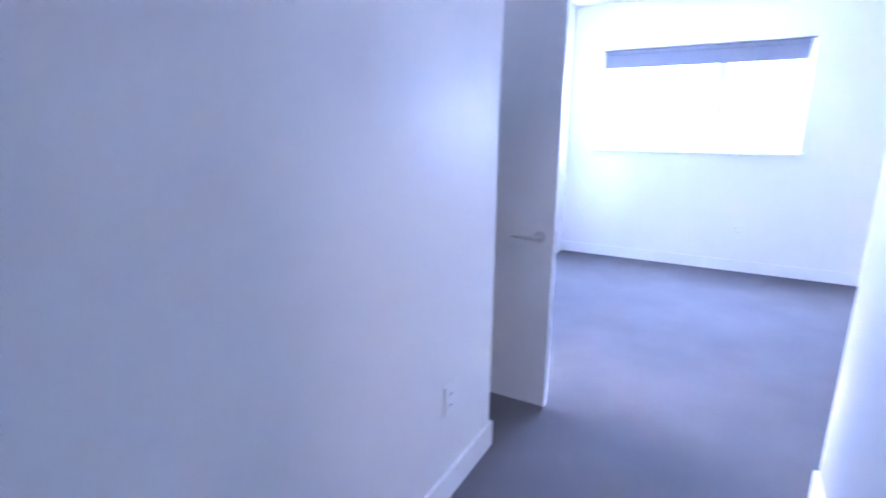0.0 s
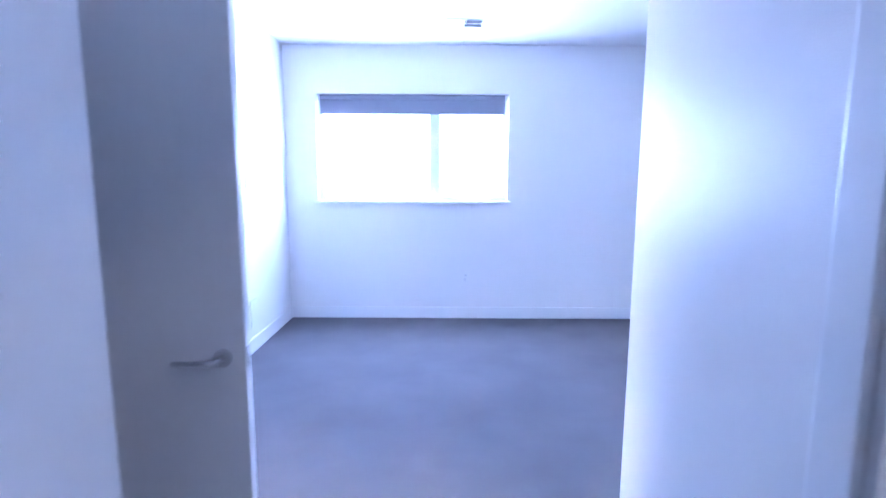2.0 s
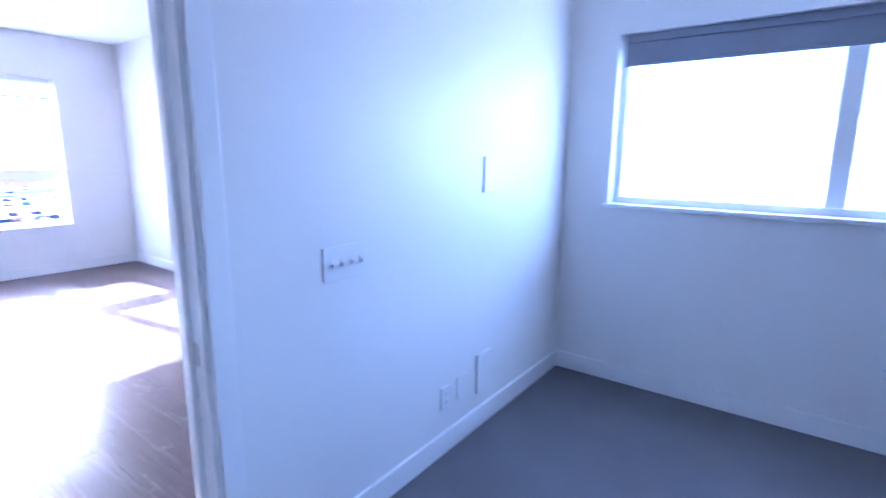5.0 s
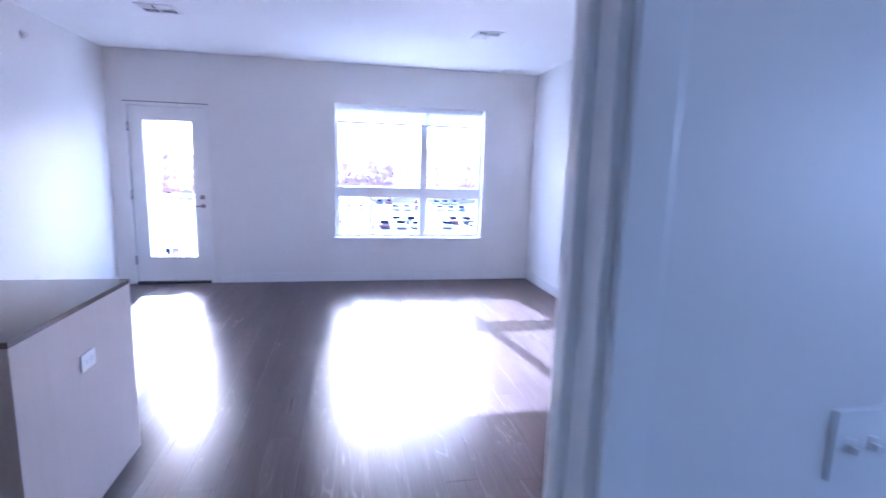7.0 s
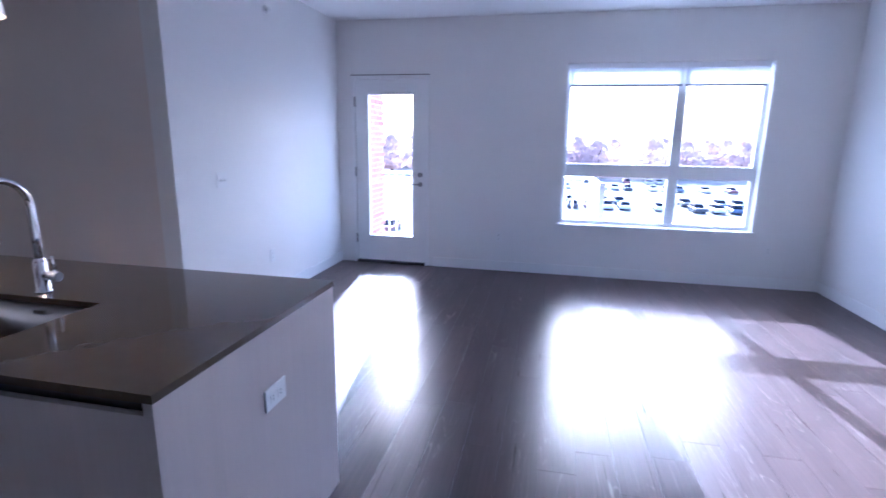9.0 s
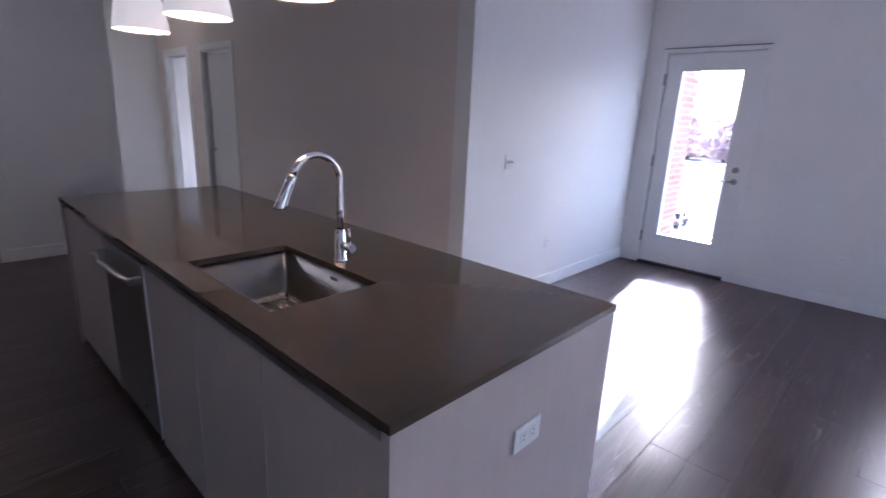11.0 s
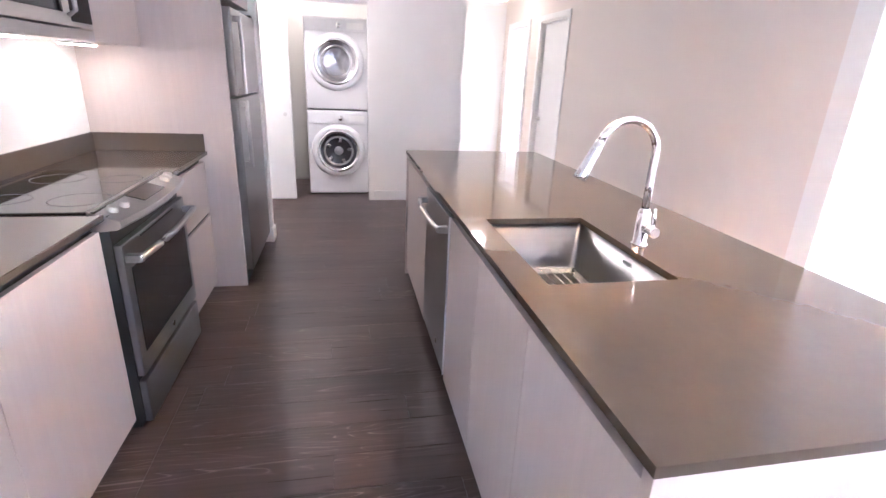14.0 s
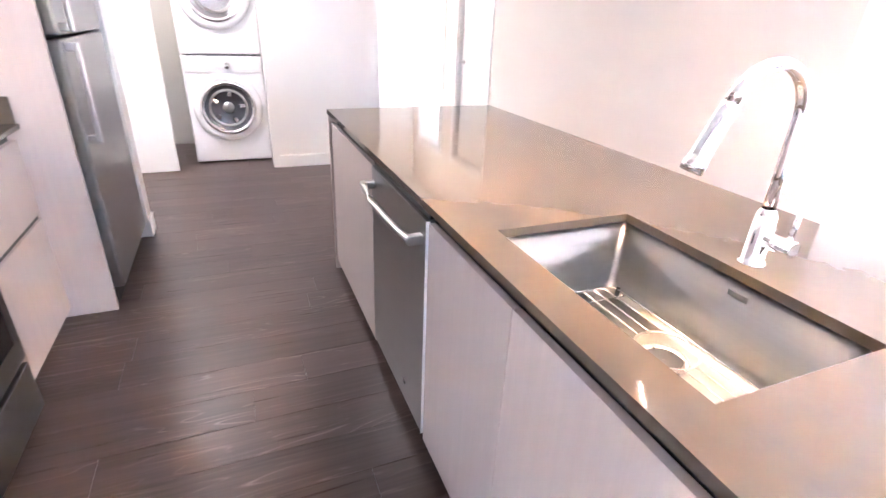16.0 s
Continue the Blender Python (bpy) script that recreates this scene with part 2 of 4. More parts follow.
def wall(name, axis, face, back, a0, a1, z0, z1, holes=(), label="", paint=None):
    """A wall across an axis, from face to back, along a0..a1, with real openings (a0, a1, z0, z1)."""
    us = sorted({a0, a1, *[h[i] for h in holes for i in (0, 1)]})
    zs = sorted({z0, z1, *[h[i] for h in holes for i in (2, 3)]})
    bm = bmesh.new()
    f, b = min(face, back), max(face, back)

    def solid(i, j):
        if not (0 <= i < len(us) - 1 and 0 <= j < len(zs) - 1):
            return False
        u, z = (us[i] + us[i + 1]) / 2, (zs[j] + zs[j + 1]) / 2
        return not any(h[0] < u < h[1] and h[2] < z < h[3] for h in holes)

    def at(p, u, z):
        return bm.verts.new((p, u, z) if axis == "x" else (u, p, z))

    def quad(*c):
        bm.faces.new([at(*v) for v in c])

    for i in range(len(us) - 1):
        for j in range(len(zs) - 1):
            if not solid(i, j):
                continue
            u, v, w, z = us[i], us[i + 1], zs[j], zs[j + 1]
            for p in (f, b):
                quad((p, u, w), (p, v, w), (p, v, z), (p, u, z))
            if not solid(i - 1, j):
                quad((f, u, w), (b, u, w), (b, u, z), (f, u, z))
            if not solid(i + 1, j):
                quad((f, v, w), (b, v, w), (b, v, z), (f, v, z))
            if not solid(i, j - 1):
                quad((f, u, w), (b, u, w), (b, v, w), (f, v, w))
            if not solid(i, j + 1):
                quad((f, u, z), (b, u, z), (b, v, z), (f, v, z))
    bmesh.ops.remove_doubles(bm, verts=bm.verts, dist=0.0005)
    return structure(name, bm, paint or PAINT, label or "plain white painted drywall", "wall")


# ---- structure ----
XW, HL, HB = -5.97, 2.78, 2.62
HT = 2.9
wall("wall_north", "y", 0, 0.18, -6.15, 4.36, -0.1, HT, [(-3.45, -1.5, 0.575, 2.28), (0.30, 2.13, 1.165, 2.175)])
wall("wall_west", "x", XW, -6.15, -5.70, 0, -0.1, HT, [(-2.955, -1.0, 0.585, 2.29), (-5.385, -4.455, -0.1, 2.19)])
structure("wall_column", box(XW, -4.77, -0.30, 0, 0, HL), PAINT, "white boxed-out drywall column", "wall")
wall("wall_living_south", "y", -5.56, -5.70, -6.15, -3.25, -0.1, HT)
wall("wall_hall_west", "x", -3.25, -3.39, -11.5, -5.70, -0.1, HT, [(-9.95, -9.15, -0.1, 2.09), (-11.2, -10.42, -0.1, 2.09)], "beige painted hall and kitchen wall", BEIGE)
wall("wall_hall_end", "y", -11.5, -11.64, -6.15, -1.92, -0.1, HT)
wall("wall_hall_east", "x", -2.06, -1.92, -11.5, -9.25, -0.1, HT)
wall("wall_closet_front", "y", -9.11, -9.25, -2.06, 1.9, -0.1, HT, [(-1.015, 0.62, -0.1, 2.09)])
wall("wall_closet_west", "x", -1.09, -1.23, -10.3, -9.25, -0.1, HT)
wall("wall_closet_east", "x", 0.70, 0.84, -10.3, -9.25, -0.1, HT)
wall("wall_closet_back", "y", -10.3, -10.44, -1.23, 0.84, -0.1, HT)
wall("wall_entry_end", "x", 1.9, 2.04, -9.25, -7.66, -0.1, HT)
wall("wall_fridge_side", "y", -7.80, -7.66, -0.12, 0.72, -0.1, HT)
wall("wall_entry_north", "y", -7.80, -7.66, 0.83, 1.9, -0.1, HT)
wall("wall_kitchen", "x", 0.72, 0.83, -7.80, -4.0, -0.1, HT)
wall("wall_return", "y", -3.86, -4.0, -0.14, 0.83, -0.1, HT)
wall("wall_bedroom_west", "x", 0, -0.125, -3.86, 0, -0.1, HT, [(-3.435, -2.465, -0.1, 2.10)])
wall("wall_corridor_east", "x", 2.015, 2.155, -6.6, -3.55, -0.1, HT, [(-5.12, -4.29, -0.1, 2.10)])
wall("wall_bedroom_south", "y", -3.55, -3.69, 2.155, 4.22, -0.1, HT)
wall("wall_bedroom_east", "x", 4.22, 4.36, -6.74, 0, -0.1, HT)
wall("wall_corridor_end", "y", -6.6, -6.74, 0.83, 4.22, -0.1, HT)
wall("wall_second_room", "y", -8.6, -8.74, -6.15, -3.39, -0.1, HT)
wall("wall_second_room_west", "x", XW, -6.15, -11.5, -8.74, -0.1, HT, [(-11.0, -9.6, 0.6, 2.2)])

structure("ceiling_living", box(-6.15, -0.125, -5.70, 0.0, HL, HL + 0.08), CEIL, "flat white ceiling", "ceiling")
structure("ceiling_kitchen", box(-3.39, 1.9, -11.64, -5.70, HL, HL + 0.08), CEIL, "flat white ceiling", "ceiling")
structure("ceiling_kitchen_side", box(-0.125, 0.72, -5.70, -4.0, HL, HL + 0.08), CEIL, "flat white ceiling", "ceiling")
structure("ceiling_second_room", box(-6.15, -3.39, -11.64, -8.6, HL, HL + 0.08), CEIL, "flat white ceiling", "ceiling")
structure("ceiling_bedroom", boxes((0.0, 4.22, -3.9, 0.0, HB, HB + 0.08), (0.78, 4.22, -6.6, -3.9, HB, HB + 0.08)), CEIL, "flat white bedroom ceiling", "ceiling")
structure("roof_slab", box(-6.3, 4.5, -11.8, 0.3, HT, HT + 0.2), CONCRETE, "concrete slab above the flat", "roof")

structure("floor_carpet", boxes((0.0, 4.22, -3.9, 0.0, -0.1, 0.0), (0.78, 4.22, -6.6, -3.9, -0.1, 0.0)), CARPET, "dark grey short-pile carpet", "carpet")
floor = structure("floor_wood", boxes((-6.15, 0.0, -11.64, 0.0, -0.1, -0.004), (0.0, 1.9, -10.3, -4.0, -0.1, -0.004)), SUBFLOOR, "dark brown wood plank floor", "floor")


def baseboard(x0, x1, y0, y1):
    structure("baseboard", box(x0, x1, y0, y1, 0.0, 0.115, 0.004), TRIM, "white painted baseboard", "baseboard")


T = 0.014
for r in ((-4.77, -0.125, -T, 0), (XW, -4.77 + T, -0.30 - T, -0.30), (-4.77, -4.77 + T, -0.30, -T), (XW, XW + T, -4.40, -0.30 - T), (XW, -3.25, -5.56, -5.56 + T),
          (-0.125 - T, -0.125, -2.38, -T), (-3.25, -3.25 + T, -9.07, -5.56), (0, T, -2.37, 0), (T, 4.22 - T, -T, 0), (4.22 - T, 4.22, -3.55, 0),
          (0.83, 0.83 + T, -6.6, -3.86), (0.1, 0.83 + T, -3.86, -3.86 + T), (2.015 - T, 2.015, -4.22, -3.55), (2.015 - T, 4.2, -3.55, -3.55 + T), (2.015 - T, 2.015, -6.6, -5.19),
          (-2.06, -1.07, -9.11, -9.11 + T), (-0.12 - T, -0.12, -7.80 - T, -7.66 + T), (-3.25, -2.06, -11.5, -11.5 + T)):
    baseboard(*r)


def casing(name, axis, face, out, a0, a1, top, w=0.07, d=0.016):
    """Door casing on one face of a wall: two uprights and a head, out = +1 or -1 along the axis."""
    f0, f1 = sorted((face, face + out * d))
    rows = [(a0 - w, a0, 0, top + w), (a1, a1 + w, 0, top + w), (a0, a1, top, top + w)]
    bm = bmesh.new()
    for u, v, z, zz in rows:
        add_box(bm, *((f0, f1, u, v) if axis == "x" else (u, v, f0, f1)), z, zz, bevel=0.004)
    return structure(name, bm, TRIM, "white painted door casing", "trim")


def lining(name, axis, p0, p1, a0, a1, top, stop=True):
    """The jamb lining inside a doorway with its stop."""
    t, mid = 0.018, (p0 + p1) / 2
    rows = []
    for u, v, z, zz in ((a0, a0 + t, 0, top), (a1 - t, a1, 0, top), (a0 + t, a1 - t, top - t, top)):
        rows.append((p0, p1, u, v, z, zz))
    for u, v, z, zz in () if not stop else ((a0 + t, a0 + 2 * t, 0, top - t), (a1 - 2 * t, a1 - t, 0, top - t)):
        rows.append((mid - 0.035, mid + 0.005, u, v, z, zz))
    bm = bmesh.new()
    for p, q, u, v, z, zz in rows:
        add_box(bm, *((p, q, u, v) if axis == "x" else (u, v, p, q)), z, zz, bevel=0.003)
    return structure(name, bm, TRIM, "white painted door jamb", "trim")


casing("trim_bedroom_door", "x", 0.0, 1, -3.435, -2.465, 2.10)
casing("trim_bedroom_door_living", "x", -0.125, -1, -3.435, -2.465, 2.10)
lining("jamb_bedroom_door", "x", -0.125, 0.0, -3.435, -2.465, 2.10)
casing("trim_corridor_door", "x", 2.015, -1, -5.12, -4.29, 2.10)
lining("jamb_corridor_door", "x", 2.015, 2.155, -5.12, -4.29, 2.10, False)
casing("trim_hall_door", "x", -3.25, 1, -9.95, -9.15, 2.09)
lining("jamb_hall_door", "x", -3.39, -3.25, -9.95, -9.15, 2.09)
casing("trim_hall_doorway", "x", -3.25, 1, -11.2, -10.42, 2.09)
lining("jamb_hall_doorway", "x", -3.39, -3.25, -11.2, -10.42, 2.09)

# ---- windows ----


def window(name, axis, face, sign, a0, a1, z0, z1, mullion, transom, shade_z, shade, label):
    """A vinyl window in a deep reveal: frame, mullion, transom, panes, sill, roller shade. sign: way outwards."""
    mid = (a0 + a1) / 2
    x, y = (face, mid) if axis == "x" else (mid, face)
    th = thing(name, x, y, z0, label, "window", kind="structure")

    def b(u0, u1, d0, d1, h0, h1, bevel=0.004):
        d0, d1 = sorted((sign * d0, sign * d1))
        r = (d0, d1, u0 - mid, u1 - mid) if axis == "x" else (u0 - mid, u1 - mid, d0, d1)
        return box(*r, h0 - z0, h1 - z0, bevel)

    f = 0.045
    frame_obj = part("window_frame", b(a0, a1, 0.09, 0.15, z0, z0 + f), VINYL, th)
    part("frame_top", b(a0, a1, 0.09, 0.15, z1 - f, z1), VINYL, frame_obj)
    part("frame_side", b(a0, a0 + f, 0.09, 0.15, z0 + f, z1 - f), VINYL, frame_obj)
    part("frame_side", b(a1 - f, a1, 0.09, 0.15, z0 + f, z1 - f), VINYL, frame_obj)
    part("mullion", b(mullion - 0.05, mullion + 0.05, 0.085, 0.145, z0 + f, z1 - f), VINYL, th)
    spans_u = [(a0 + f, mullion - 0.05), (mullion + 0.05, a1 - f)]
    spans_z = [(z0 + f, z1 - f)]
    if transom:
        t0, t1 = transom
        for u in spans_u:
            part("transom", b(u[0], u[1], 0.087, 0.143, t0, t1), VINYL, th)
        spans_z = [(z0 + f, t0), (t1, z1 - f)]
    for u in spans_u:
        for z in spans_z:
            g = part("pane", b(u[0] - 0.004, u[1] + 0.004, 0.115, 0.121, z[0] - 0.004, z[1] + 0.004, 0), GLASS, th)
            g.visible_shadow = False
    part("window_sill", b(a0 - 0.03, a1 + 0.03, -0.025, 0.088, z0 - 0.022, z0 + 0.004), TRIM, th, "white painted window sill")
    if shade:
        for u in ((a0 + 0.03, mullion - 0.012), (mullion + 0.012, a1 - 0.03)) if transom else ((a0 + 0.03, a1 - 0.03),):
            s = part("roller_shade", b(u[0], u[1], 0.050, 0.053, shade_z, z1 - 0.03, 0), shade, th, "rolled-up fabric window shade")
            part("hem_bar", b(u[0], u[1], 0.044, 0.060, shade_z - 0.022, shade_z), SHADEFAB, s)
            part("roller", b(u[0], u[1], 0.035, 0.075, z1 - 0.05, z1 - 0.004), VINYL if transom else SHADEFAB, s)
    return th


window("window_1", "y", 0, 1, 0.30, 2.13, 1.165, 2.175, 1.43, None, 2.015, SHADEFAB, "white vinyl sliding window with grey roller shade")
window("window_2", "x", XW, -1, -2.955, -1.0, 0.585, 2.29, -1.80, (1.11, 1.25), 2.075, SHEER, "white vinyl living room window with four panes")
window("window_3", "y", 0, 1, -3.45, -1.5, 0.575, 2.28, -2.3, (1.11, 1.25), 2.075, SHEER, "white vinyl side window with four panes")

# ---- doors ----


def lever(parent, x, y, z, out, along, axis="y", metal=None):
    """A lever handle on a rosette; out: way off the leaf, along: way the lever points."""
    o = Vector((0, out, 0)) if axis == "y" else Vector((out, 0, 0))
    a = Vector((along, 0, 0)) if axis == "y" else Vector((0, along, 0))
    p = Vector((x, y, z))
    h = part("door_handle", cyl(p, p + 0.008 * o, 0.027), metal or NICKEL, parent, "satin nickel lever handle")
    pts = [p + 0.008 * o, p + 0.04 * o, p + 0.052 * o + 0.008 * a, p + 0.055 * o + 0.03 * a, p + 0.055 * o + 0.12 * a]
    part("lever", tube(pts, [0.010, 0.010, 0.010, 0.009, 0.007], 12), metal or NICKEL, h)


def hinge(parent, x, y, z, sx=1, sy=1):
    h = part("hinge", cyl((x, y, z - 0.05), (x, y, z + 0.05), 0.007, n=10), NICKEL, parent, "brushed metal butt hinge")
    part("hinge_plate", boxes((x - 0.001, x + 0.026 * sx, y - 0.002, y + 0.002, z - 0.044, z + 0.044)), NICKEL, h)


d = thing("door_1", 0.0, -3.44, 0.012, "white flush bedroom door standing open", "door", kind="structure")
part("leaf", box(0.008, 0.945, -0.02, 0.02, 0.0, 2.065, 0.003), TRIM, d)
lever(d, 0.88, -0.02, 0.845, -1, -1)
lever(d, 0.88, 0.02, 0.845, 1, -1)
part("latch_plate", box(0.944, 0.947, -0.012, 0.012, 0.815, 0.875), NICKEL, d)
for z in (0.25, 1.05, 1.85):
    hinge(d, 0.002, 0.024, z, 1)

d = thing("door_2", 2.078, -4.335, 0.012, "white flush door opened into a side room", "door", kind="structure")
part("leaf", box(0.004, 0.80, -0.02, 0.018, 0.0, 2.065, 0.003), TRIM, d)
lever(d, 0.73, -0.02, 0.89, -1, -1)
part("edge_strip", box(0.0, 0.005, -0.0195, 0.0175, 0.001, 2.064), mat("raw_wood_edge", (0.36, 0.19, 0.09), 0.6, vary=0.3, scale=(5, 40), stretch=(6, 6, 0.4)), d, "unpainted wooden door edge")
for z in (0.25, 1.02, 1.85):
    hinge(d, -0.006, -0.026, z, 1)
    part("hinge_plate", box(-0.034, -0.010, 0.022, 0.026, z - 0.044, z + 0.044), NICKEL, d)

tagged(part("strike_plate", box(-0.06, -0.03, -2.486, -2.483, 0.86, 0.93), NICKEL, None), "satin nickel strike plate on the door jamb", "strike plate")

d = thing("door_3", XW, -4.92, 0, "white glazed balcony door, closed", "door", kind="structure")
fr = part("door_frame", boxes((-0.14, 0.012, -0.465, -0.425, 0, 2.19), (-0.14, 0.012, 0.425, 0.465, 0, 2.19), (-0.14, 0.012, -0.425, 0.425, 2.15, 2.19), bevel=0.004), TRIM, d)
leaf = part("leaf", boxes((-0.055, -0.012, -0.42, -0.265, 0.03, 2.145), (-0.055, -0.012, 0.265, 0.42, 0.03, 2.145), (-0.055, -0.012, -0.265, 0.265, 0.03, 0.34), (-0.055, -0.012, -0.265, 0.265, 1.98, 2.145)), TRIM, d)
part("glazing_bead", boxes((-0.012, -0.004, -0.29, -0.265, 0.315, 2.005), (-0.012, -0.004, 0.265, 0.29, 0.315, 2.005), (-0.012, -0.004, -0.265, 0.265, 0.315, 0.34), (-0.012, -0.004, -0.265, 0.265, 1.98, 2.005), bevel=0.003), TRIM, leaf)
g = part("pane", box(-0.036, -0.030, -0.27, 0.27, 0.335, 1.985), GLASS, leaf)
g.visible_shadow = False
part("threshold", box(-0.14, 0.03, -0.425, 0.425, 0.0, 0.028, 0.006), BLACK, d, "dark metal threshold")
# Thin dark strip modelled in place of the shadow line under the lintel.
part("head_shadow_strip", box(-0.01, 0.018, -0.465, 0.465, 2.186, 2.198), STEEL_DARK, d, "dark strip over the door drawn as the lintel's shadow")
part("weather_strip", boxes((-0.075, -0.057, -0.425, -0.41, 0.03, 2.15), (-0.075, -0.057, 0.41, 0.425, 0.03, 2.15), (-0.075, -0.057, -0.41, 0.41, 2.138, 2.15)), BLACK, d, "dark rubber weather strip")
lever(d, -0.012, 0.36, 0.97, 1, -1, "x", STEEL_DARK)
part("deadbolt", cyl((-0.012, 0.36, 1.08), (0.012, 0.36, 1.08), 0.028), STEEL_DARK, d, "round dark metal deadbolt")
for z in (0.3, 1.1, 1.9):
    part("hinge", cyl((0.010, -0.425, z - 0.055), (0.010, -0.425, z + 0.055), 0.011, n=10), STEEL_DARK, d, "dark metal hinge")

d = thing("door_4", -3.32, -9.55, 0.01, "white flush hall door, closed", "door", kind="structure")
part("leaf", box(-0.02, 0.02, -0.378, 0.378, 0.0, 2.05, 0.003), TRIM, d)
lever(d, 0.02, -0.31, 0.9, 1, 1, "x")
part("hinge", cyl((0.024, 0.378, 1.80), (0.024, 0.378, 1.90), 0.008, n=10), NICKEL, d)

d = thing("sliding_door", 0.20, -9.17, 0.012, "white flush sliding closet door pushed half open", "door")
part("panel", box(-0.40, 0.40, -0.018, 0.018, 0.0, 2.05, 0.003), TRIM, d)
part("finger_pull", cyl((-0.33, 0.018, 0.93), (-0.33, 0.024, 0.93), 0.02), NICKEL, d, "round metal finger pull")
structure("door_track", box(-1.015, 0.62, -9.20, -9.13, 2.062, 2.09, 0.003), NICKEL, "metal sliding door track", "track")

# ---- kitchen island ----
IX0, IX1, IY0, IY1 = -2.11, -1.165, -6.875, -3.91
SX0, SX1, SY0, SY1 = -1.65, -1.262, -5.165, -4.545


def rounded_rect(x0, x1, y0, y1, r, n=5):
    out = []
    for cx, cy, a in ((x1 - r, y1 - r, 0), (x0 + r, y1 - r, 90), (x0 + r, y0 + r, 180), (x1 - r, y0 + r, 270)):
        for i in range(n + 1):
            t = radians(a + 90 * i / n)
            out.append((cx + r * math.cos(t), cy + r * math.sin(t)))
    return out


def worktop(x0, x1, y0, y1, z0, z1, hole=None):
    bm = bmesh.new()
    if not hole:
        return add_box(bm, x0, x1, y0, y1, z0, z1, 0.003)
    a0, a1, b0, b1 = hole
    for r in ((x0, x1, y0, b0), (x0, x1, b1, y1), (x0, a0, b0, b1), (a1, x1, b0, b1)):
        for z in (z0, z1):
            bm.faces.new([bm.verts.new((x, y, z)) for x, y in ((r[0], r[2]), (r[1], r[2]), (r[1], r[3]), (r[0], r[3]))])
    for r in ((x0, x1, y0, y1), hole):
        c = ((r[0], r[2]), (r[1], r[2]), (r[1], r[3]), (r[0], r[3]))
        for i in range(4):
            p, q = c[i], c[(i + 1) % 4]
            bm.faces.new([bm.verts.new((*p, z0)), bm.verts.new((*q, z0)), bm.verts.new((*q, z1)), bm.verts.new((*p, z1))])
    bmesh.ops.remove_doubles(bm, verts=bm.verts, dist=0.0005)
    return bm


tagged(new("island_worktop", mesh(worktop(IX0, IX1, IY0, IY1, 0.893, 0.915, (SX0, SX1, SY0, SY1)), "island_worktop", QUARTZ)), "polished taupe quartz worktop on the kitchen island", "worktop")


def cabinet_unit(name, front, back, y0, y1, top, doors, label, toe=0.075, out=1, cuts=None, base_z=0.0, body_top=None):
    """A base unit with flat fronts facing +x (out 1) or -x (out -1). cuts: heights that split it into drawers."""
    w = y1 - y0
    th = thing(name, front, (y0 + y1) / 2, base_z, label, "cabinet", "flat-front kitchen cabinets")

    def b(d0, d1, u0, u1, z0, z1, bevel=0.0):
        e = sorted((-out * d0, -out * d1))
        return box(e[0], e[1], u0, u1, z0, z1, bevel)

    depth = abs(front - back)
    part("body", b(0.022, depth, -w / 2 + 0.001, w / 2 - 0.001, toe, body_top or top - 0.05), LAMINATE, th)
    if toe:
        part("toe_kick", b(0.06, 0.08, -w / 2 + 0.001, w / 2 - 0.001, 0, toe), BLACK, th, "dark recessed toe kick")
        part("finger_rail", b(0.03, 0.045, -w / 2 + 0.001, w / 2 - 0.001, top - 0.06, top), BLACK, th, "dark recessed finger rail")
    lo, hi = (0.05 if toe else 0.0), (top - 0.04 if toe else top)
    if cuts:
        zs = [lo, *cuts, hi]
        for i in range(len(zs) - 1):
            part("drawer", b(0, 0.02, -w / 2 + 0.002, w / 2 - 0.002, zs[i] + (0.012 if i else 0), zs[i + 1] - 0.012 * (i < len(zs) - 2), 0.0015), LAMINATE, th)
            if i:
                part("drawer_rail", b(0.012, 0.022, -w / 2 + 0.003, w / 2 - 0.003, zs[i] - 0.012, zs[i] + 0.012), BLACK, th)
    else:
        for i in range(doors):
            u = -w / 2 + i * w / doors
            part("door", b(0, 0.02, u + 0.0018, u + w / doors - 0.0018, lo, hi, 0.0015), LAMINATE, th)
    return th


for a, b in ((-4.45, -3.942), (-4.93, -4.45), (-5.40, -4.93), (-6.845, -6.005)):
    cabinet_unit("island_cabinet", -1.178, -2.07, a, b, 0.892, 1, "pale wood-grain laminate island base cabinet", body_top=0.6 if -5.3 < b < -4.4 or a == -5.40 else None)


def side_panel(x0, x1, y0, y1, z1, label):
    tagged(new("end_panel", mesh(box(x0, x1, y0, y1, 0.0, z1, 0.002), "end_panel", LAMINATE)), label, "panel")


side_panel(-2.108, -1.168, -3.940, -3.913, 0.892, "pale wood-grain laminate end panel of the island")
side_panel(-2.108, -1.168, -6.873, -6.847, 0.892, "pale wood-grain laminate end panel of the island")
side_panel(-2.105, -2.08, -6.845, -3.942, 0.892, "pale wood-grain laminate back panel of the island")

dw = thing("dishwasher", -1.178, -5.7025, 0, "built-in dishwasher with brushed steel front", "dishwasher")
part("tub", box(-0.58, -0.025, -0.298, 0.298, 0.06, 0.855), BLACK, dw)
part("door", box(-0.024, 0.006, -0.298, 0.298, 0.075, 0.855, 0.006), STEEL_DARK, dw, "brushed steel door")
part("control_strip", box(-0.030, -0.006, -0.297, 0.297, 0.858, 0.876, 0.003), BLACK, dw)
part("toe_kick", box(-0.08, -0.05, -0.297, 0.297, 0, 0.07), BLACK, dw)
part("side_trim", box(-0.006, 0.007, 0.2985, 0.3015, 0.075, 0.855), PLASTIC, dw, "pale plastic edge strip")
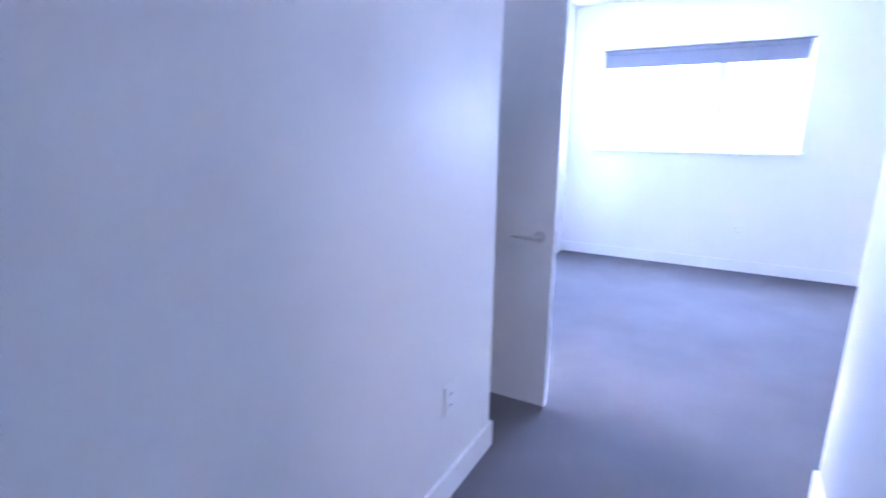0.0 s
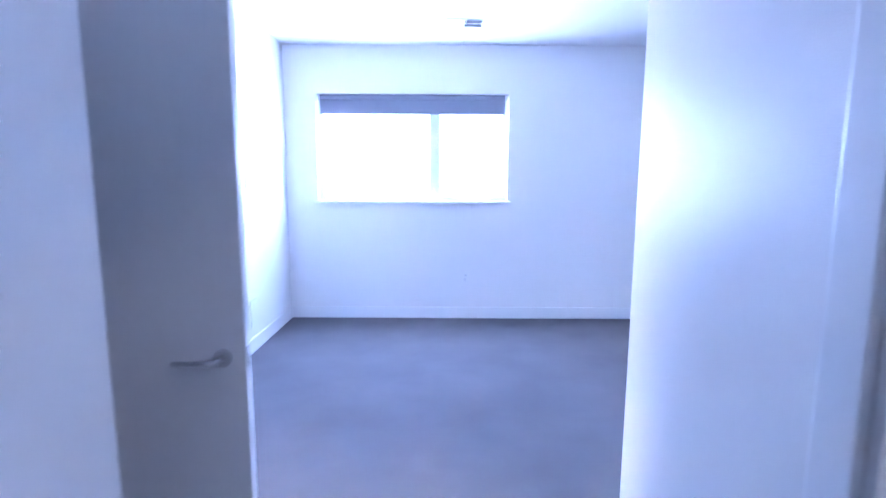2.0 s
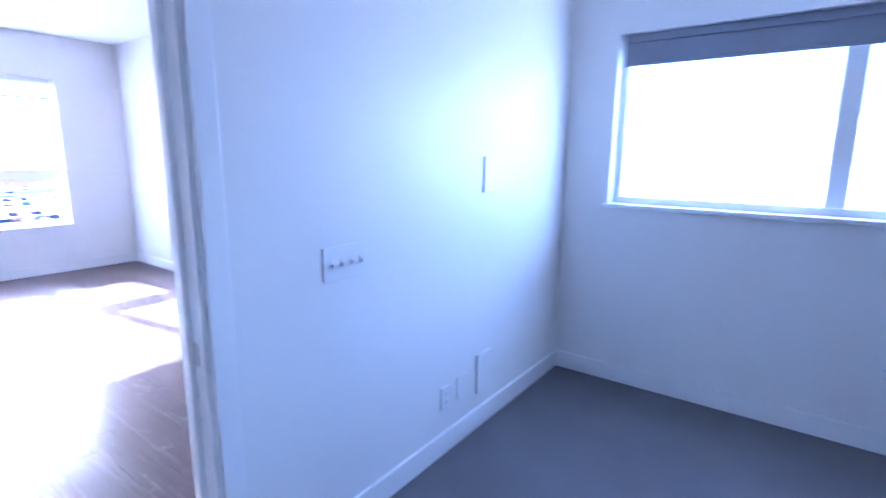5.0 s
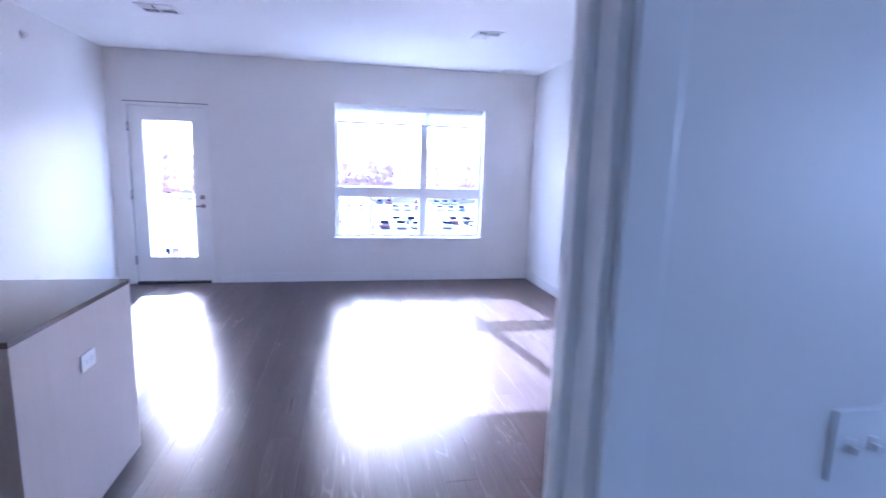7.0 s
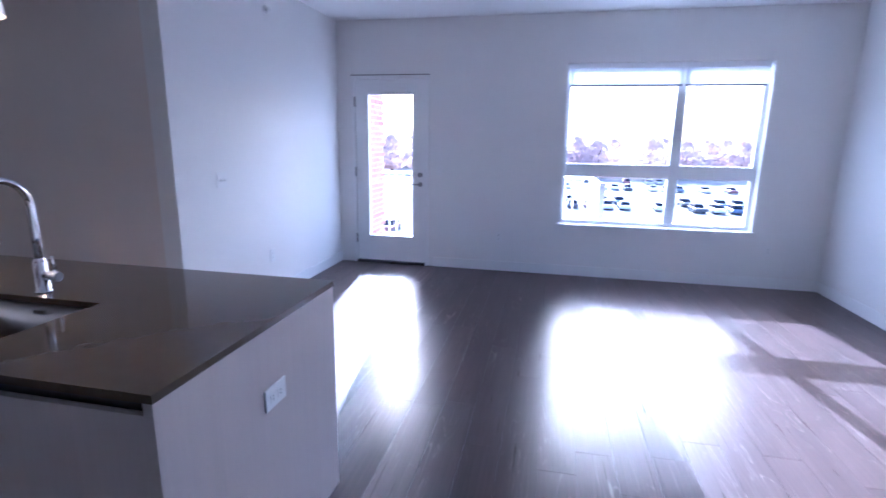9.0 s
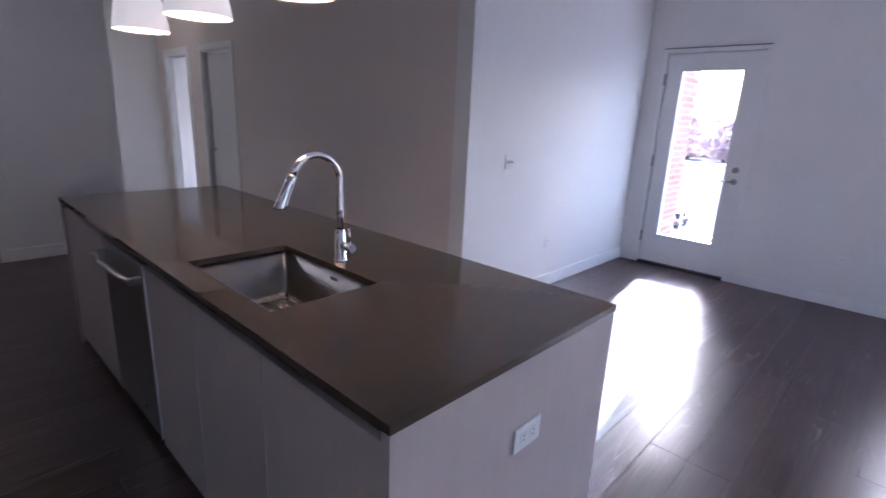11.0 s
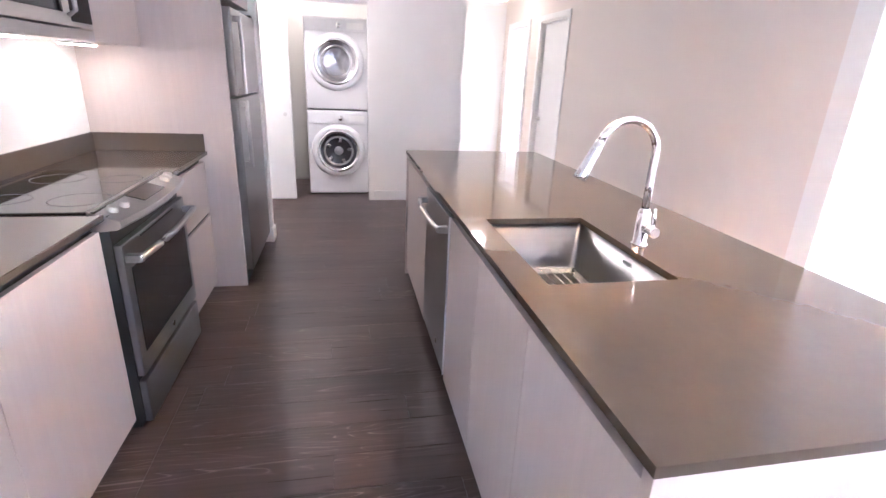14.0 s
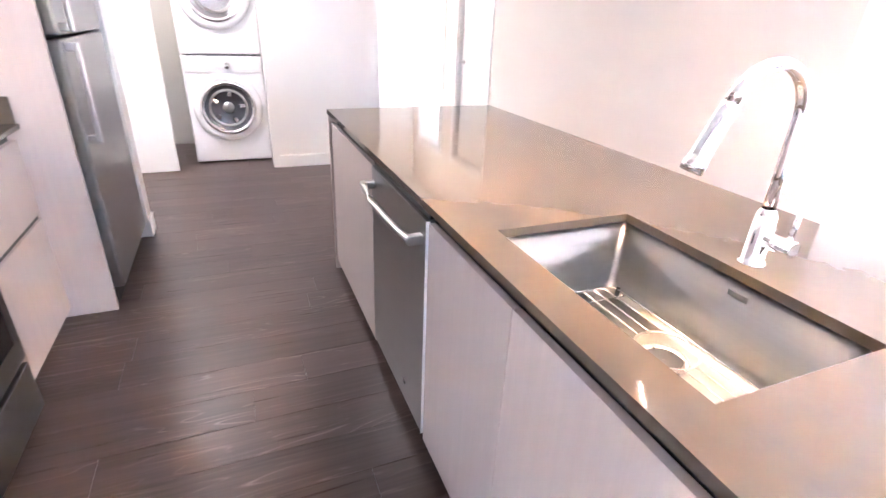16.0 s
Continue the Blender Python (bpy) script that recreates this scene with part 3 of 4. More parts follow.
hd = part("handle", tube([(0.045, u, 0.79 + 0.0 * u) for u in (-0.28, -0.26)] + [(0.05 + 0.012 * math.cos(u * 5), u, 0.79) for u in (-0.2, -0.1, 0, 0.1, 0.2)] + [(0.045, u, 0.79) for u in (0.26, 0.28)], 0.013, 14), STEEL, dw, "bowed steel bar handle")
for u in (-0.265, 0.265):
    part("handle_mount", box(0.004, 0.05, u - 0.014, u + 0.014, 0.775, 0.805, 0.005), STEEL, hd)
part("badge", cyl((0.005, 0.12, 0.16), (0.008, 0.12, 0.16), 0.014), CHROME, dw, "small round metal badge")

sink = thing("sink", (SX0 + SX1) / 2, (SY0 + SY1) / 2, 0.688, "undermount brushed stainless steel kitchen sink", "sink")
hx, hy = (SX1 - SX0) / 2 - 0.004 + 0.012, (SY1 - SY0) / 2 + 0.008
bm = bmesh.new()
loops = []
for z, ins, r in ((0.204, -0.02, 0.02), (0.204, 0.0, 0.015), (0.03, 0.003, 0.02), (0.008, 0.012, 0.03), (0.0, 0.035, 0.03)):
    loops.append([bm.verts.new((x, y, z)) for x, y in rounded_rect(-hx + ins, hx - ins, -hy + ins, hy - ins, r)])
for p, q in zip(loops, loops[1:]):
    for i in range(len(p)):
        bm.faces.new((p[i], p[(i + 1) % len(p)], q[(i + 1) % len(q)], q[i])).smooth = True
bm.faces.new(loops[-1])
basin = part("basin", bm, STEEL_DARK, sink)
dr = part("drain", shift(lathe([(0.058, 0.004), (0.055, 0.008), (0.045, 0.006), (0.042, 0.001)], n=28), -0.085, 0.0, 0.0), CHROME, sink)
part("drain_hole", shift(lathe([(0.042, 0.003), (0.001, 0.002)], n=20), -0.085, 0, 0.0015), BLACK, dr)
part("badge", box(-hx + 0.003, -hx + 0.006, 0.02, 0.065, 0.165, 0.178), STEEL_DARK, sink)
grid = thing("sink_grid", (SX0 + SX1) / 2, (SY0 + SY1) / 2, 0.690, "chrome wire grid lying in the sink", "sink grid")
gx, gy, gz = hx - 0.035, hy - 0.04, 0.028
ring = [(x, y, gz) for x, y in rounded_rect(-gx, gx, -gy, gy, 0.03, 4)]
part("rim_wire", tube(ring + ring[:1], 0.0032, 8), CHROME, grid)
for i in range(9):
    x = -gx + 2 * gx * (i + 1) / 10
    if abs(x + 0.085) < 0.065:
        part("wire", tube([(x, -gy, gz), (x, -0.07, gz)], 0.0022, 6), CHROME, grid)
        part("wire", tube([(x, 0.07, gz), (x, gy, gz)], 0.0022, 6), CHROME, grid)
    else:
        part("wire", tube([(x, -gy, gz), (x, gy, gz)], 0.0022, 6), CHROME, grid)
part("drain_ring", tube([(-0.085 + 0.07 * math.cos(a), 0.07 * math.sin(a), gz) for a in [2 * math.pi * i / 24 for i in range(25)]], 0.003, 8), CHROME, grid)
for y in (-gy + 0.05, gy - 0.05):
    part("wire", tube([(-gx, y, gz - 0.003), (gx, y, gz - 0.003)], 0.0026, 6), CHROME, grid)
for x in (-gx, gx):
    for y in (-gy + 0.02, gy - 0.02):
        part("rubber_foot", cyl((x, y, 0.0), (x, y, gz + 0.004), 0.006, n=10), BLACK, grid, "black rubber foot")

f = thing("faucet", -1.706, -4.842, 0.915, "polished chrome gooseneck pull-down kitchen faucet", "faucet")
part("base", lathe([(0.001, 0), (0.027, 0), (0.027, 0.005), (0.0215, 0.008), (0.0215, 0.108), (0.017, 0.118), (0.0135, 0.125)]), CHROME, f)
R = 0.099
pts = [(0, 0, 0.11), (0, 0, 0.2)] + [(R - R * math.cos(a), 0, 0.305 + R * math.sin(a)) for a in [math.pi * i / 18 for i in range(17)]]
end = Vector(pts[-1])
way = (end - Vector(pts[-2])).normalized()
part("neck", tube(pts, 0.0125, 20), CHROME, f)
head = part("spray_head", tube([end, end + 0.004 * way, end + 0.03 * way, end + 0.10 * way, end + 0.118 * way, end + 0.13 * way], [0.0125, 0.016, 0.0165, 0.019, 0.0215, 0.020], 20), CHROME, f)
h = part("handle", cyl((0, 0.02, 0.062), (0, 0.075, 0.062), 0.017), CHROME, f, "chrome side lever")
part("lever", tube([(0, 0.060, 0.075), (0.004, 0.064, 0.10), (0.01, 0.068, 0.14)], [0.006, 0.0055, 0.005], 12), CHROME, h)


def plate(name, x, y, z, axis, out, w, h, kind, label, category="outlet"):
    """A wall plate; kind: 'outlet', 'switch' n, or 'blank'."""
    th = thing(name, x, y, z, label, category)

    def b(u0, u1, d0, d1, z0, z1, bevel=0.0015):
        d0, d1 = sorted((out * d0, out * d1))
        return box(*((d0, d1, u0, u1) if axis == "x" else (u0, u1, d0, d1)), z0, z1, bevel)

    part("cover_plate", b(-w / 2, w / 2, 0, 0.009 if name == "media_panel" else 0.006, -h / 2, h / 2, 0.003), PLASTIC, th)
    if kind == "outlet":
        horizontal = w > h
        for s in (-1, 1):
            cu, cz = (s * 0.021, 0) if horizontal else (0, s * 0.021)
            soc = part("socket", b(cu - 0.015, cu + 0.015, 0.006, 0.008, cz - 0.014, cz + 0.014), PLASTIC, th)
            for k in (-0.006, 0.006):
                sl = (cu - 0.005, cu + 0.005, 0.0079, 0.0084, cz + k - 0.0012, cz + k + 0.0012) if horizontal else (cu + k - 0.0012, cu + k + 0.0012, 0.0079, 0.0084, cz - 0.005, cz + 0.005)
                part("slot", b(*sl, 0), BLACK, soc)
    elif kind == "blank":
        pass
    else:
        for i in range(kind):
            u = (i - (kind - 1) / 2) * 0.046
            s = part("switch", b(u - 0.006, u + 0.006, 0.006, 0.009, -0.013, 0.013), PLASTIC, th)
            part("toggle", b(u - 0.0045, u + 0.0045, 0.008, 0.020, -0.010, 0.002), PLASTIC, s)
    return th


W, Hh = 0.074, 0.118
plate("outlet", -1.648, -3.913, 0.664, "y", 1, 0.118, 0.074, "outlet", "white double outlet on the island end panel")

# ---- kitchen run along the wall ----
KF, KB = 0.115, 0.72
cabinet_unit("base_cabinet", KF, KB, -5.285, -4.64, 0.892, 1, "pale wood-grain laminate base cabinet", out=-1)
cabinet_unit("base_cabinet", KF, KB, -4.64, -4.0, 0.892, 1, "pale wood-grain laminate base cabinet", out=-1)
cabinet_unit("drawer_cabinet", KF, KB, -6.728, -6.055, 0.892, 1, "pale wood-grain laminate cabinet with two deep drawers", out=-1, cuts=(0.52,))
for y0, y1 in ((-5.285, -4.002), (-6.728, -6.055)):
    tagged(new("kitchen_worktop", mesh(box(0.09, KB, y0, y1, 0.893, 0.915, 0.003), "kitchen_worktop", QUARTZ)), "polished taupe quartz worktop along the wall", "worktop")
tagged(new("worktop_strip", mesh(box(0.66, KB, -6.055, -5.285, 0.885, 0.915, 0.002), "worktop_strip", QUARTZ)), "narrow taupe quartz strip behind the range", "worktop")
bs = tagged(new("backsplash", mesh(box(KB - 0.014, KB, -6.728, -4.002, 0.915, 1.02, 0.002), "backsplash", QUARTZ)), "low taupe quartz backsplash", "backsplash")
tagged(new("backsplash", mesh(box(0.10, KB - 0.014, -6.729, -6.715, 0.915, 1.02, 0.002), "backsplash_side", QUARTZ)), "low taupe quartz side splash against the tall panel", "backsplash")

rg = thing("range", KF - 0.03, -5.67, 0, "slide-in electric range in brushed steel with glass top", "range")
part("body", box(0.0, 0.54, -0.378, 0.378, 0.03, 0.905), BLACK, rg)
part("cooktop", box(0.035, 0.54, -0.383, 0.383, 0.906, 0.922, 0.004), BLACKGLASS, rg, "black ceramic glass cooktop")
for x, y, r in ((0.16, -0.19, 0.085), (0.16, 0.19, 0.105), (0.41, -0.19, 0.105), (0.41, 0.19, 0.085)):
    part("burner_ring", shift(lathe([(r, 0.9223), (r, 0.9228), (r - 0.004, 0.9228)], n=36), x, y, 0), mat("burner_mark", (0.09, 0.09, 0.09), 0.3), rg)
bm = bmesh.new()
n = 14
prof = [(0.02, 0.850), (-0.030, 0.855), (-0.043, 0.868), (-0.040, 0.888), (0.06, 0.925), (0.06, 0.85)]
rows = []
for i in range(n + 1):
    u = -0.383 + 0.766 * i / n
    bow = 0.035 * (1 - (u / 0.383) ** 2)
    rows.append([bm.verts.new((x - (bow if x < 0.03 else 0), u, z)) for x, z in prof])
for a, b in zip(rows, rows[1:]):
    for k in range(len(prof)):
        bm.faces.new((a[k], a[(k + 1) % len(prof)], b[(k + 1) % len(prof)], b[k]))
bm.faces.new(rows[0]), bm.faces.new(rows[-1])
cp = part("control_panel", bm, STEEL, rg, "bowed steel control panel")
face = box(-0.038, 0.034, -0.12, 0.12, -0.002, 0.002, 0.001)
bmesh.ops.rotate(face, verts=face.verts, cent=(0, 0, 0), matrix=Matrix.Rotation(radians(-15.3), 3, "Y"))
part("display", shift(face, 0.0, 0, 0.9095), BLACKGLASS, cp, "black glass touch display")
for u in (-0.31, -0.235, 0.235, 0.31):
    kx = 0.0 - 0.035 * (1 - (u / 0.383) ** 2) + 0.01
    part("knob", cyl((kx + 0.012, u, 0.900), (kx + 0.006, u, 0.926), 0.021, 0.018, 20), STEEL, cp, "round steel knob")
door = part("oven_door", box(-0.028, 0.0, -0.376, 0.376, 0.245, 0.795, 0.006), STEEL_DARK, rg, "brushed steel oven door")
part("oven_window", box(-0.031, -0.027, -0.325, 0.325, 0.33, 0.69, 0.003), BLACKGLASS, door)
part("badge", cyl((-0.028, 0.0, 0.285), (-0.032, 0.0, 0.285), 0.013), CHROME, door)
part("door_vent", box(-0.030, -0.028, -0.2, 0.2, 0.775, 0.782), BLACK, door)
hd = part("handle", tube([(-0.075 - 0.02 * (1 - (u / 0.36) ** 2), u, 0.738) for u in [-0.36 + 0.06 * i for i in range(13)]], 0.014, 14), STEEL, door, "bowed steel bar handle")
for u in (-0.35, 0.35):
    part("handle_mount", box(-0.085, -0.026, u - 0.016, u + 0.016, 0.722, 0.754, 0.006), STEEL, hd)
part("storage_drawer", box(-0.028, 0.0, -0.376, 0.376, 0.03, 0.222, 0.006), STEEL_DARK, rg)
part("toe_kick", box(0.02, 0.06, -0.37, 0.37, 0.0, 0.03), BLACK, rg)

mw = thing("microwave", 0.36, -5.67, 1.495, "over-the-range microwave in brushed steel", "microwave")
part("body", box(0.0, 0.36, -0.378, 0.378, 0.0, 0.42, 0.004), STEEL_DARK, mw)
dd = part("door", box(-0.035, 0.0, -0.376, 0.376, 0.05, 0.418, 0.006), STEEL, mw)
part("window", box(-0.038, -0.034, -0.13, 0.33, 0.10, 0.37, 0.003), BLACKGLASS, dd)
part("key_pad", box(-0.038, -0.034, -0.365, -0.19, 0.07, 0.40, 0.003), BLACKGLASS, dd)
part("vent_lip", box(-0.035, 0.0, -0.376, 0.376, 0.0, 0.045, 0.004), STEEL, mw)
part("handle", tube([(-0.04, -0.16, 0.09), (-0.07, -0.16, 0.11), (-0.07, -0.16, 0.36), (-0.04, -0.16, 0.38)], 0.009, 12), STEEL, dd)
part("task_light", box(0.08, 0.13, -0.06, 0.06, -0.004, 0.0), TASK, mw, "small lit task lamp")

for y0, y1, z0 in ((-6.728, -6.052, 1.50), (-5.288, -4.64, 1.50), (-4.64, -4.0, 1.50), (-6.050, -5.290, 1.92)):
    cabinet_unit("wall_cabinet", 0.375, KB, y0, y1, 2.45 - z0, 1, "pale wood-grain laminate wall cabinet", toe=0, out=-1, base_z=z0)
    structure("soffit", box(0.375, KB, y0, y1, 2.45, HL), PAINT, "white drywall soffit above the cabinets", "soffit")
ul = thing("under_cabinet_light", 0.55, -6.39, 1.49, "slim lit lamp under the wall cabinet", "light")
part("housing", box(-0.03, 0.03, -0.15, 0.15, 0.0, 0.01), PLASTIC, ul)
part("diffuser", box(-0.025, 0.025, -0.14, 0.14, -0.004, 0.0), TASK, ul)

side_panel(-0.07, KB, -6.756, -6.731, 2.45, "tall pale wood-grain laminate panel beside the refrigerator")
cabinet_unit("fridge_cabinet", -0.07, KB, -7.656, -6.758, 0.65, 2, "pale wood-grain laminate cabinet above the refrigerator", toe=0, out=-1, base_z=1.80)
structure("soffit", box(-0.07, KB, -7.656, -6.731, 2.45, HL), PAINT, "white drywall soffit above the refrigerator", "soffit")

fr = thing("refrigerator", -0.09, -7.205, 0.0, "top-freezer refrigerator with brushed steel doors", "refrigerator")
part("body", box(0.06, 0.78, -0.42, 0.42, 0.03, 1.735, 0.008), STEEL_DARK, fr, "grey painted case")
part("kick_grille", box(0.02, 0.07, -0.415, 0.415, 0.012, 0.09), BLACK, fr)
for z0, z1, h0, h1 in ((0.095, 1.228, 0.80, 1.215), (1.240, 1.745, 1.255, 1.70)):
    dd = part("door", box(-0.02, 0.055, -0.42, 0.42, z0, z1, 0.014, 3), STEEL_DARK, fr)
    hd = part("handle", boxes((-0.072, -0.050, 0.355, 0.390, h0, h1), (-0.052, -0.018, 0.358, 0.387, h0, h0 + 0.035), (-0.052, -0.018, 0.358, 0.387, h1 - 0.035, h1), bevel=0.006), STEEL, dd, "flat vertical steel bar handle")
part("hinge_cover", box(-0.01, 0.06, -0.41, -0.34, 1.746, 1.764, 0.005), BLACK, fr)
for y in (-0.36, 0.36):
    part("foot", cyl((0.1, y, 0), (0.1, y, 0.03), 0.018), BLACK, fr)

# ---- laundry closet ----


def laundry(name, z, label, kind):
    th = thing(name, -0.68, -9.42, z, label, kind)
    w, h = 0.343, 0.975
    part("cabinet", box(-w, w, -0.72, 0.0, 0.012, h, 0.016, 3), ENAMEL, th)
    part("control_panel", box(-w + 0.01, w - 0.01, -0.004, 0.012, h - 0.145, h - 0.02, 0.012, 3), ENAMEL, th)
    part("display", box(-0.30, -0.12, 0.012, 0.0145, h - 0.115, h - 0.05, 0.002), PLASTIC, th, "pale display panel")
    part("dial", shift(lathe([(0.030, 0.012), (0.030, 0.030), (0.024, 0.038), (0.001, 0.039)], "Y", 24), -0.03, 0, h - 0.083), CHROME, th, "round chrome dial")
    part("detergent_drawer", box(0.10, 0.31, 0.011, 0.0145, h - 0.125, h - 0.04, 0.002), ENAMEL, th)
    zc = 0.52
    rim = part("door_rim", shift(lathe([(0.305, -0.002), (0.302, 0.02), (0.28, 0.040), (0.245, 0.042), (0.225, 0.032)], "Y", 48), 0, 0, zc), ENAMEL, th, "round white door rim")
    part("chrome_ring", shift(lathe([(0.243, 0.043), (0.236, 0.052), (0.216, 0.049), (0.205, 0.034)], "Y", 48), 0, 0, zc), CHROME, rim)
    part("drum_rim", shift(lathe([(0.172, 0.026), (0.165, 0.030), (0.150, 0.022)], "Y", 40), 0, 0, zc), STEEL, rim)
    washer = kind == "washing machine"
    part("door_glass", shift(lathe([(0.207, 0.036), (0.18, 0.026), (0.11, 0.010), (0.001, 0.004)], "Y", 48), 0, 0, zc), DOORGLASS if washer else DRYERGLASS, rim, "bowl-shaped door glass")
    if washer:
        part("drum_hub", shift(lathe([(0.052, 0.008), (0.045, 0.016), (0.001, 0.020)], "Y", 24), 0, 0, zc), STEEL, rim, "shiny steel drum hub")
        for k in range(5):
            a = 2 * math.pi * k / 5 + 0.5
            fin = box(-0.022, 0.022, -0.004, 0.004, -0.017, 0.017, 0.0035)
            bmesh.ops.rotate(fin, verts=fin.verts, cent=(0, 0, 0), matrix=Matrix.Rotation(-a, 3, "Y"))
            part("drum_fin", shift(fin, 0.125 * math.cos(a), 0.022, zc + 0.125 * math.sin(a)), CHROME, rim, "shiny steel drum fin")
    for s in (-1, 1):
        part("foot", cyl((s * 0.28, -0.08, 0), (s * 0.28, -0.08, 0.014), 0.02), BLACK, th)
        part("foot", cyl((s * 0.28, -0.64, 0), (s * 0.28, -0.64, 0.014), 0.02), BLACK, th)
    return th


laundry("washing_machine", 0.0, "white front-loading washing machine under the dryer", "washing machine")
laundry("tumble_dryer", 0.977, "white tumble dryer stacked on the washing machine", "dryer")

# ---- pendants ----
for y in (-4.70, -5.39, -6.07):
    th = thing("pendant_lamp", -1.46, y, 1.79, "frosted glass pendant lamp hanging over the island, lit", "lamp", "pendants over the island")
    part("shade", lathe([(0.118, 0.0), (0.116, 0.03), (0.10, 0.12), (0.078, 0.19), (0.05, 0.215), (0.012, 0.222)], n=40), SHADE, th, "frosted white glass shade")
    part("bulb", shift(lathe([(0.001, 0.05), (0.028, 0.07), (0.03, 0.10), (0.014, 0.15), (0.001, 0.16)], n=20), 0, 0, 0), BULB, th)
    part("socket_cap", cyl((0, 0, 0.215), (0, 0, 0.27), 0.018), NICKEL, th)
    part("cord", cyl((0, 0, 0.27), (0, 0, HL - 1.79 - 0.02), 0.003, n=8), BLACK, th)
    part("canopy", cyl((0, 0, HL - 1.79 - 0.02), (0, 0, HL - 1.79), 0.06), NICKEL, th)

# ---- wall plates and vents ----
plate("switch_plate", 0.0, -1.945, 1.085, "x", 1, 0.21, 0.125, 4, "white four-gang toggle switch plate", "switch")
plate("outlet", 0.0, -1.325, 0.295, "x", 1, W, Hh, "outlet", "white wall outlet near the floor")
plate("cable_plate", 0.0, -1.19, 0.305, "x", 1, W, Hh, "blank", "white cable wall plate near the floor", "wall plate")
plate("media_panel", 0.0, -0.975, 0.31, "x", 1, 0.14, 0.22, "blank", "white blank cover panel low on the wall", "cover panel")
plate("media_panel", 0.0, -0.965, 1.37, "x", 1, 0.10, 0.18, "blank", "white blank cover panel at eye height", "cover panel")
plate("outlet", 1.735, 0.0, 0.415, "y", -1, W, Hh, "outlet", "white wall outlet under the bedroom window")
plate("outlet", 4.22, -0.75, 0.40, "x", -1, W, Hh, "outlet", "white wall outlet near the floor")
plate("outlet", XW, -0.82, 0.40, "x", 1, W, Hh, "outlet", "white wall outlet under the living room window")
plate("outlet", XW, -3.62, 0.40, "x", 1, W, Hh, "outlet", "white wall outlet between door and window")
plate("switch_plate", XW, -4.33, 1.14, "x", 1, W, Hh, 1, "white light switch beside the balcony door", "switch")
plate("switch_plate", -3.74, -5.56, 1.15, "y", 1, 0.12, 0.12, 2, "white double light switch on the living room wall", "switch")
plate("outlet", -4.39, -5.56, 0.41, "y", 1, W, Hh, "outlet", "white wall outlet near the floor")
plate("media_panel", -4.32, 0.0, 1.40, "y", -1, 0.10, 0.18, "blank", "white blank cover panel at eye height", "cover panel")
plate("media_panel", -4.31, 0.0, 0.41, "y", -1, 0.14, 0.18, "blank", "white blank cover panel low on the wall", "cover panel")
for x in (-4.10, -3.955):
    plate("cable_plate", x, 0.0, 0.415, "y", -1, W, Hh, "blank", "white cable wall plate near the floor", "wall plate")
plate("outlet", -3.765, 0.0, 0.415, "y", -1, W, Hh, "outlet", "white wall outlet near the side window")
plate("outlet", 0.83, -4.22, 0.40, "x", 1, W, Hh, "outlet", "white wall outlet low on the corridor wall")


def vent(x, y, z, w, h):
    th = thing("ceiling_vent", x, y, z, "white metal ceiling vent with two louvre fields", "vent", "ceiling vents")
    part("frame", boxes((-w / 2, w / 2, -h / 2, -h / 2 + 0.02, -0.008, 0), (-w / 2, w / 2, h / 2 - 0.02, h / 2, -0.008, 0), (-w / 2, -w / 2 + 0.02, -h / 2 + 0.02, h / 2 - 0.02, -0.008, 0), (w / 2 - 0.02, w / 2, -h / 2 + 0.02, h / 2 - 0.02, -0.008, 0)), TRIM, th)
    part("backing", box(-w / 2 + 0.02, w / 2 - 0.02, -h / 2 + 0.02, h / 2 - 0.02, -0.002, 0), BLACK, th)
    part("divider", box(-0.008, 0.008, -h / 2 + 0.02, h / 2 - 0.02, -0.007, -0.002), TRIM, th)
    part("divider", box(-w / 2 + 0.02, w / 2 - 0.02, -0.008, 0.008, -0.0068, -0.0022), TRIM, th)
    for q in range(4):
        cx, cy = (-1, 1)[q % 2] * w / 4, (-1, 1)[q // 2] * h / 4
        for i in range(4):
            y0 = cy - h / 4 + 0.022 + i * (h / 2 - 0.04) / 4
            bm = box(cx - w / 4 + 0.022, cx + w / 4 - 0.010, -0.012, 0.012, -0.0006, 0.0006)
            bmesh.ops.rotate(bm, verts=bm.verts, cent=(0, 0, 0), matrix=Matrix.Rotation(radians(28 if q % 2 else -28), 3, "X"))
            part("slat", shift(bm, 0, y0 + 0.006, -0.0075), TRIM, th)


vent(-4.20, -1.50, HL, 0.30, 0.25)
vent(-4.22, -4.38, HL, 0.25, 0.30)
vent(1.67, -0.65, HB, 0.32, 0.22)
sp = thing("sprinkler", -4.5, -5.56, 2.55, "small round sidewall sprinkler head", "sprinkler")
part("escutcheon", cyl((0, 0, 0), (0, 0.006, 0), 0.035), NICKEL, sp)
part("head", cyl((0, 0.006, 0), (0, 0.04, 0), 0.014, 0.018), NICKEL, sp)


def ceiling_light(x, y, z=HL, lit=None):
    th = thing("ceiling_light", x, y, z, "unseen round flush ceiling light, lit warm", "light", "flush ceiling lights")
    part("base", cyl((0, 0, -0.02), (0, 0, 0), 0.16, n=32), NICKEL, th)
    part("diffuser", lathe([(0.15, -0.02), (0.15, -0.04), (0.12, -0.06), (0.06, -0.07), (0.001, -0.072)], n=32), lit or DIM_DIFFUSER, th, "lit frosted diffuser")


ceiling_light(-2.65, -10.3)
ceiling_light(-0.20, -9.75)
# Added fill light, out of view behind the fridge, brightens kitchen and closet front.
ceiling_light(0.1, -8.5, HL, FILL_DIFFUSER)
ceiling_light(3.0, -5.3, HB)

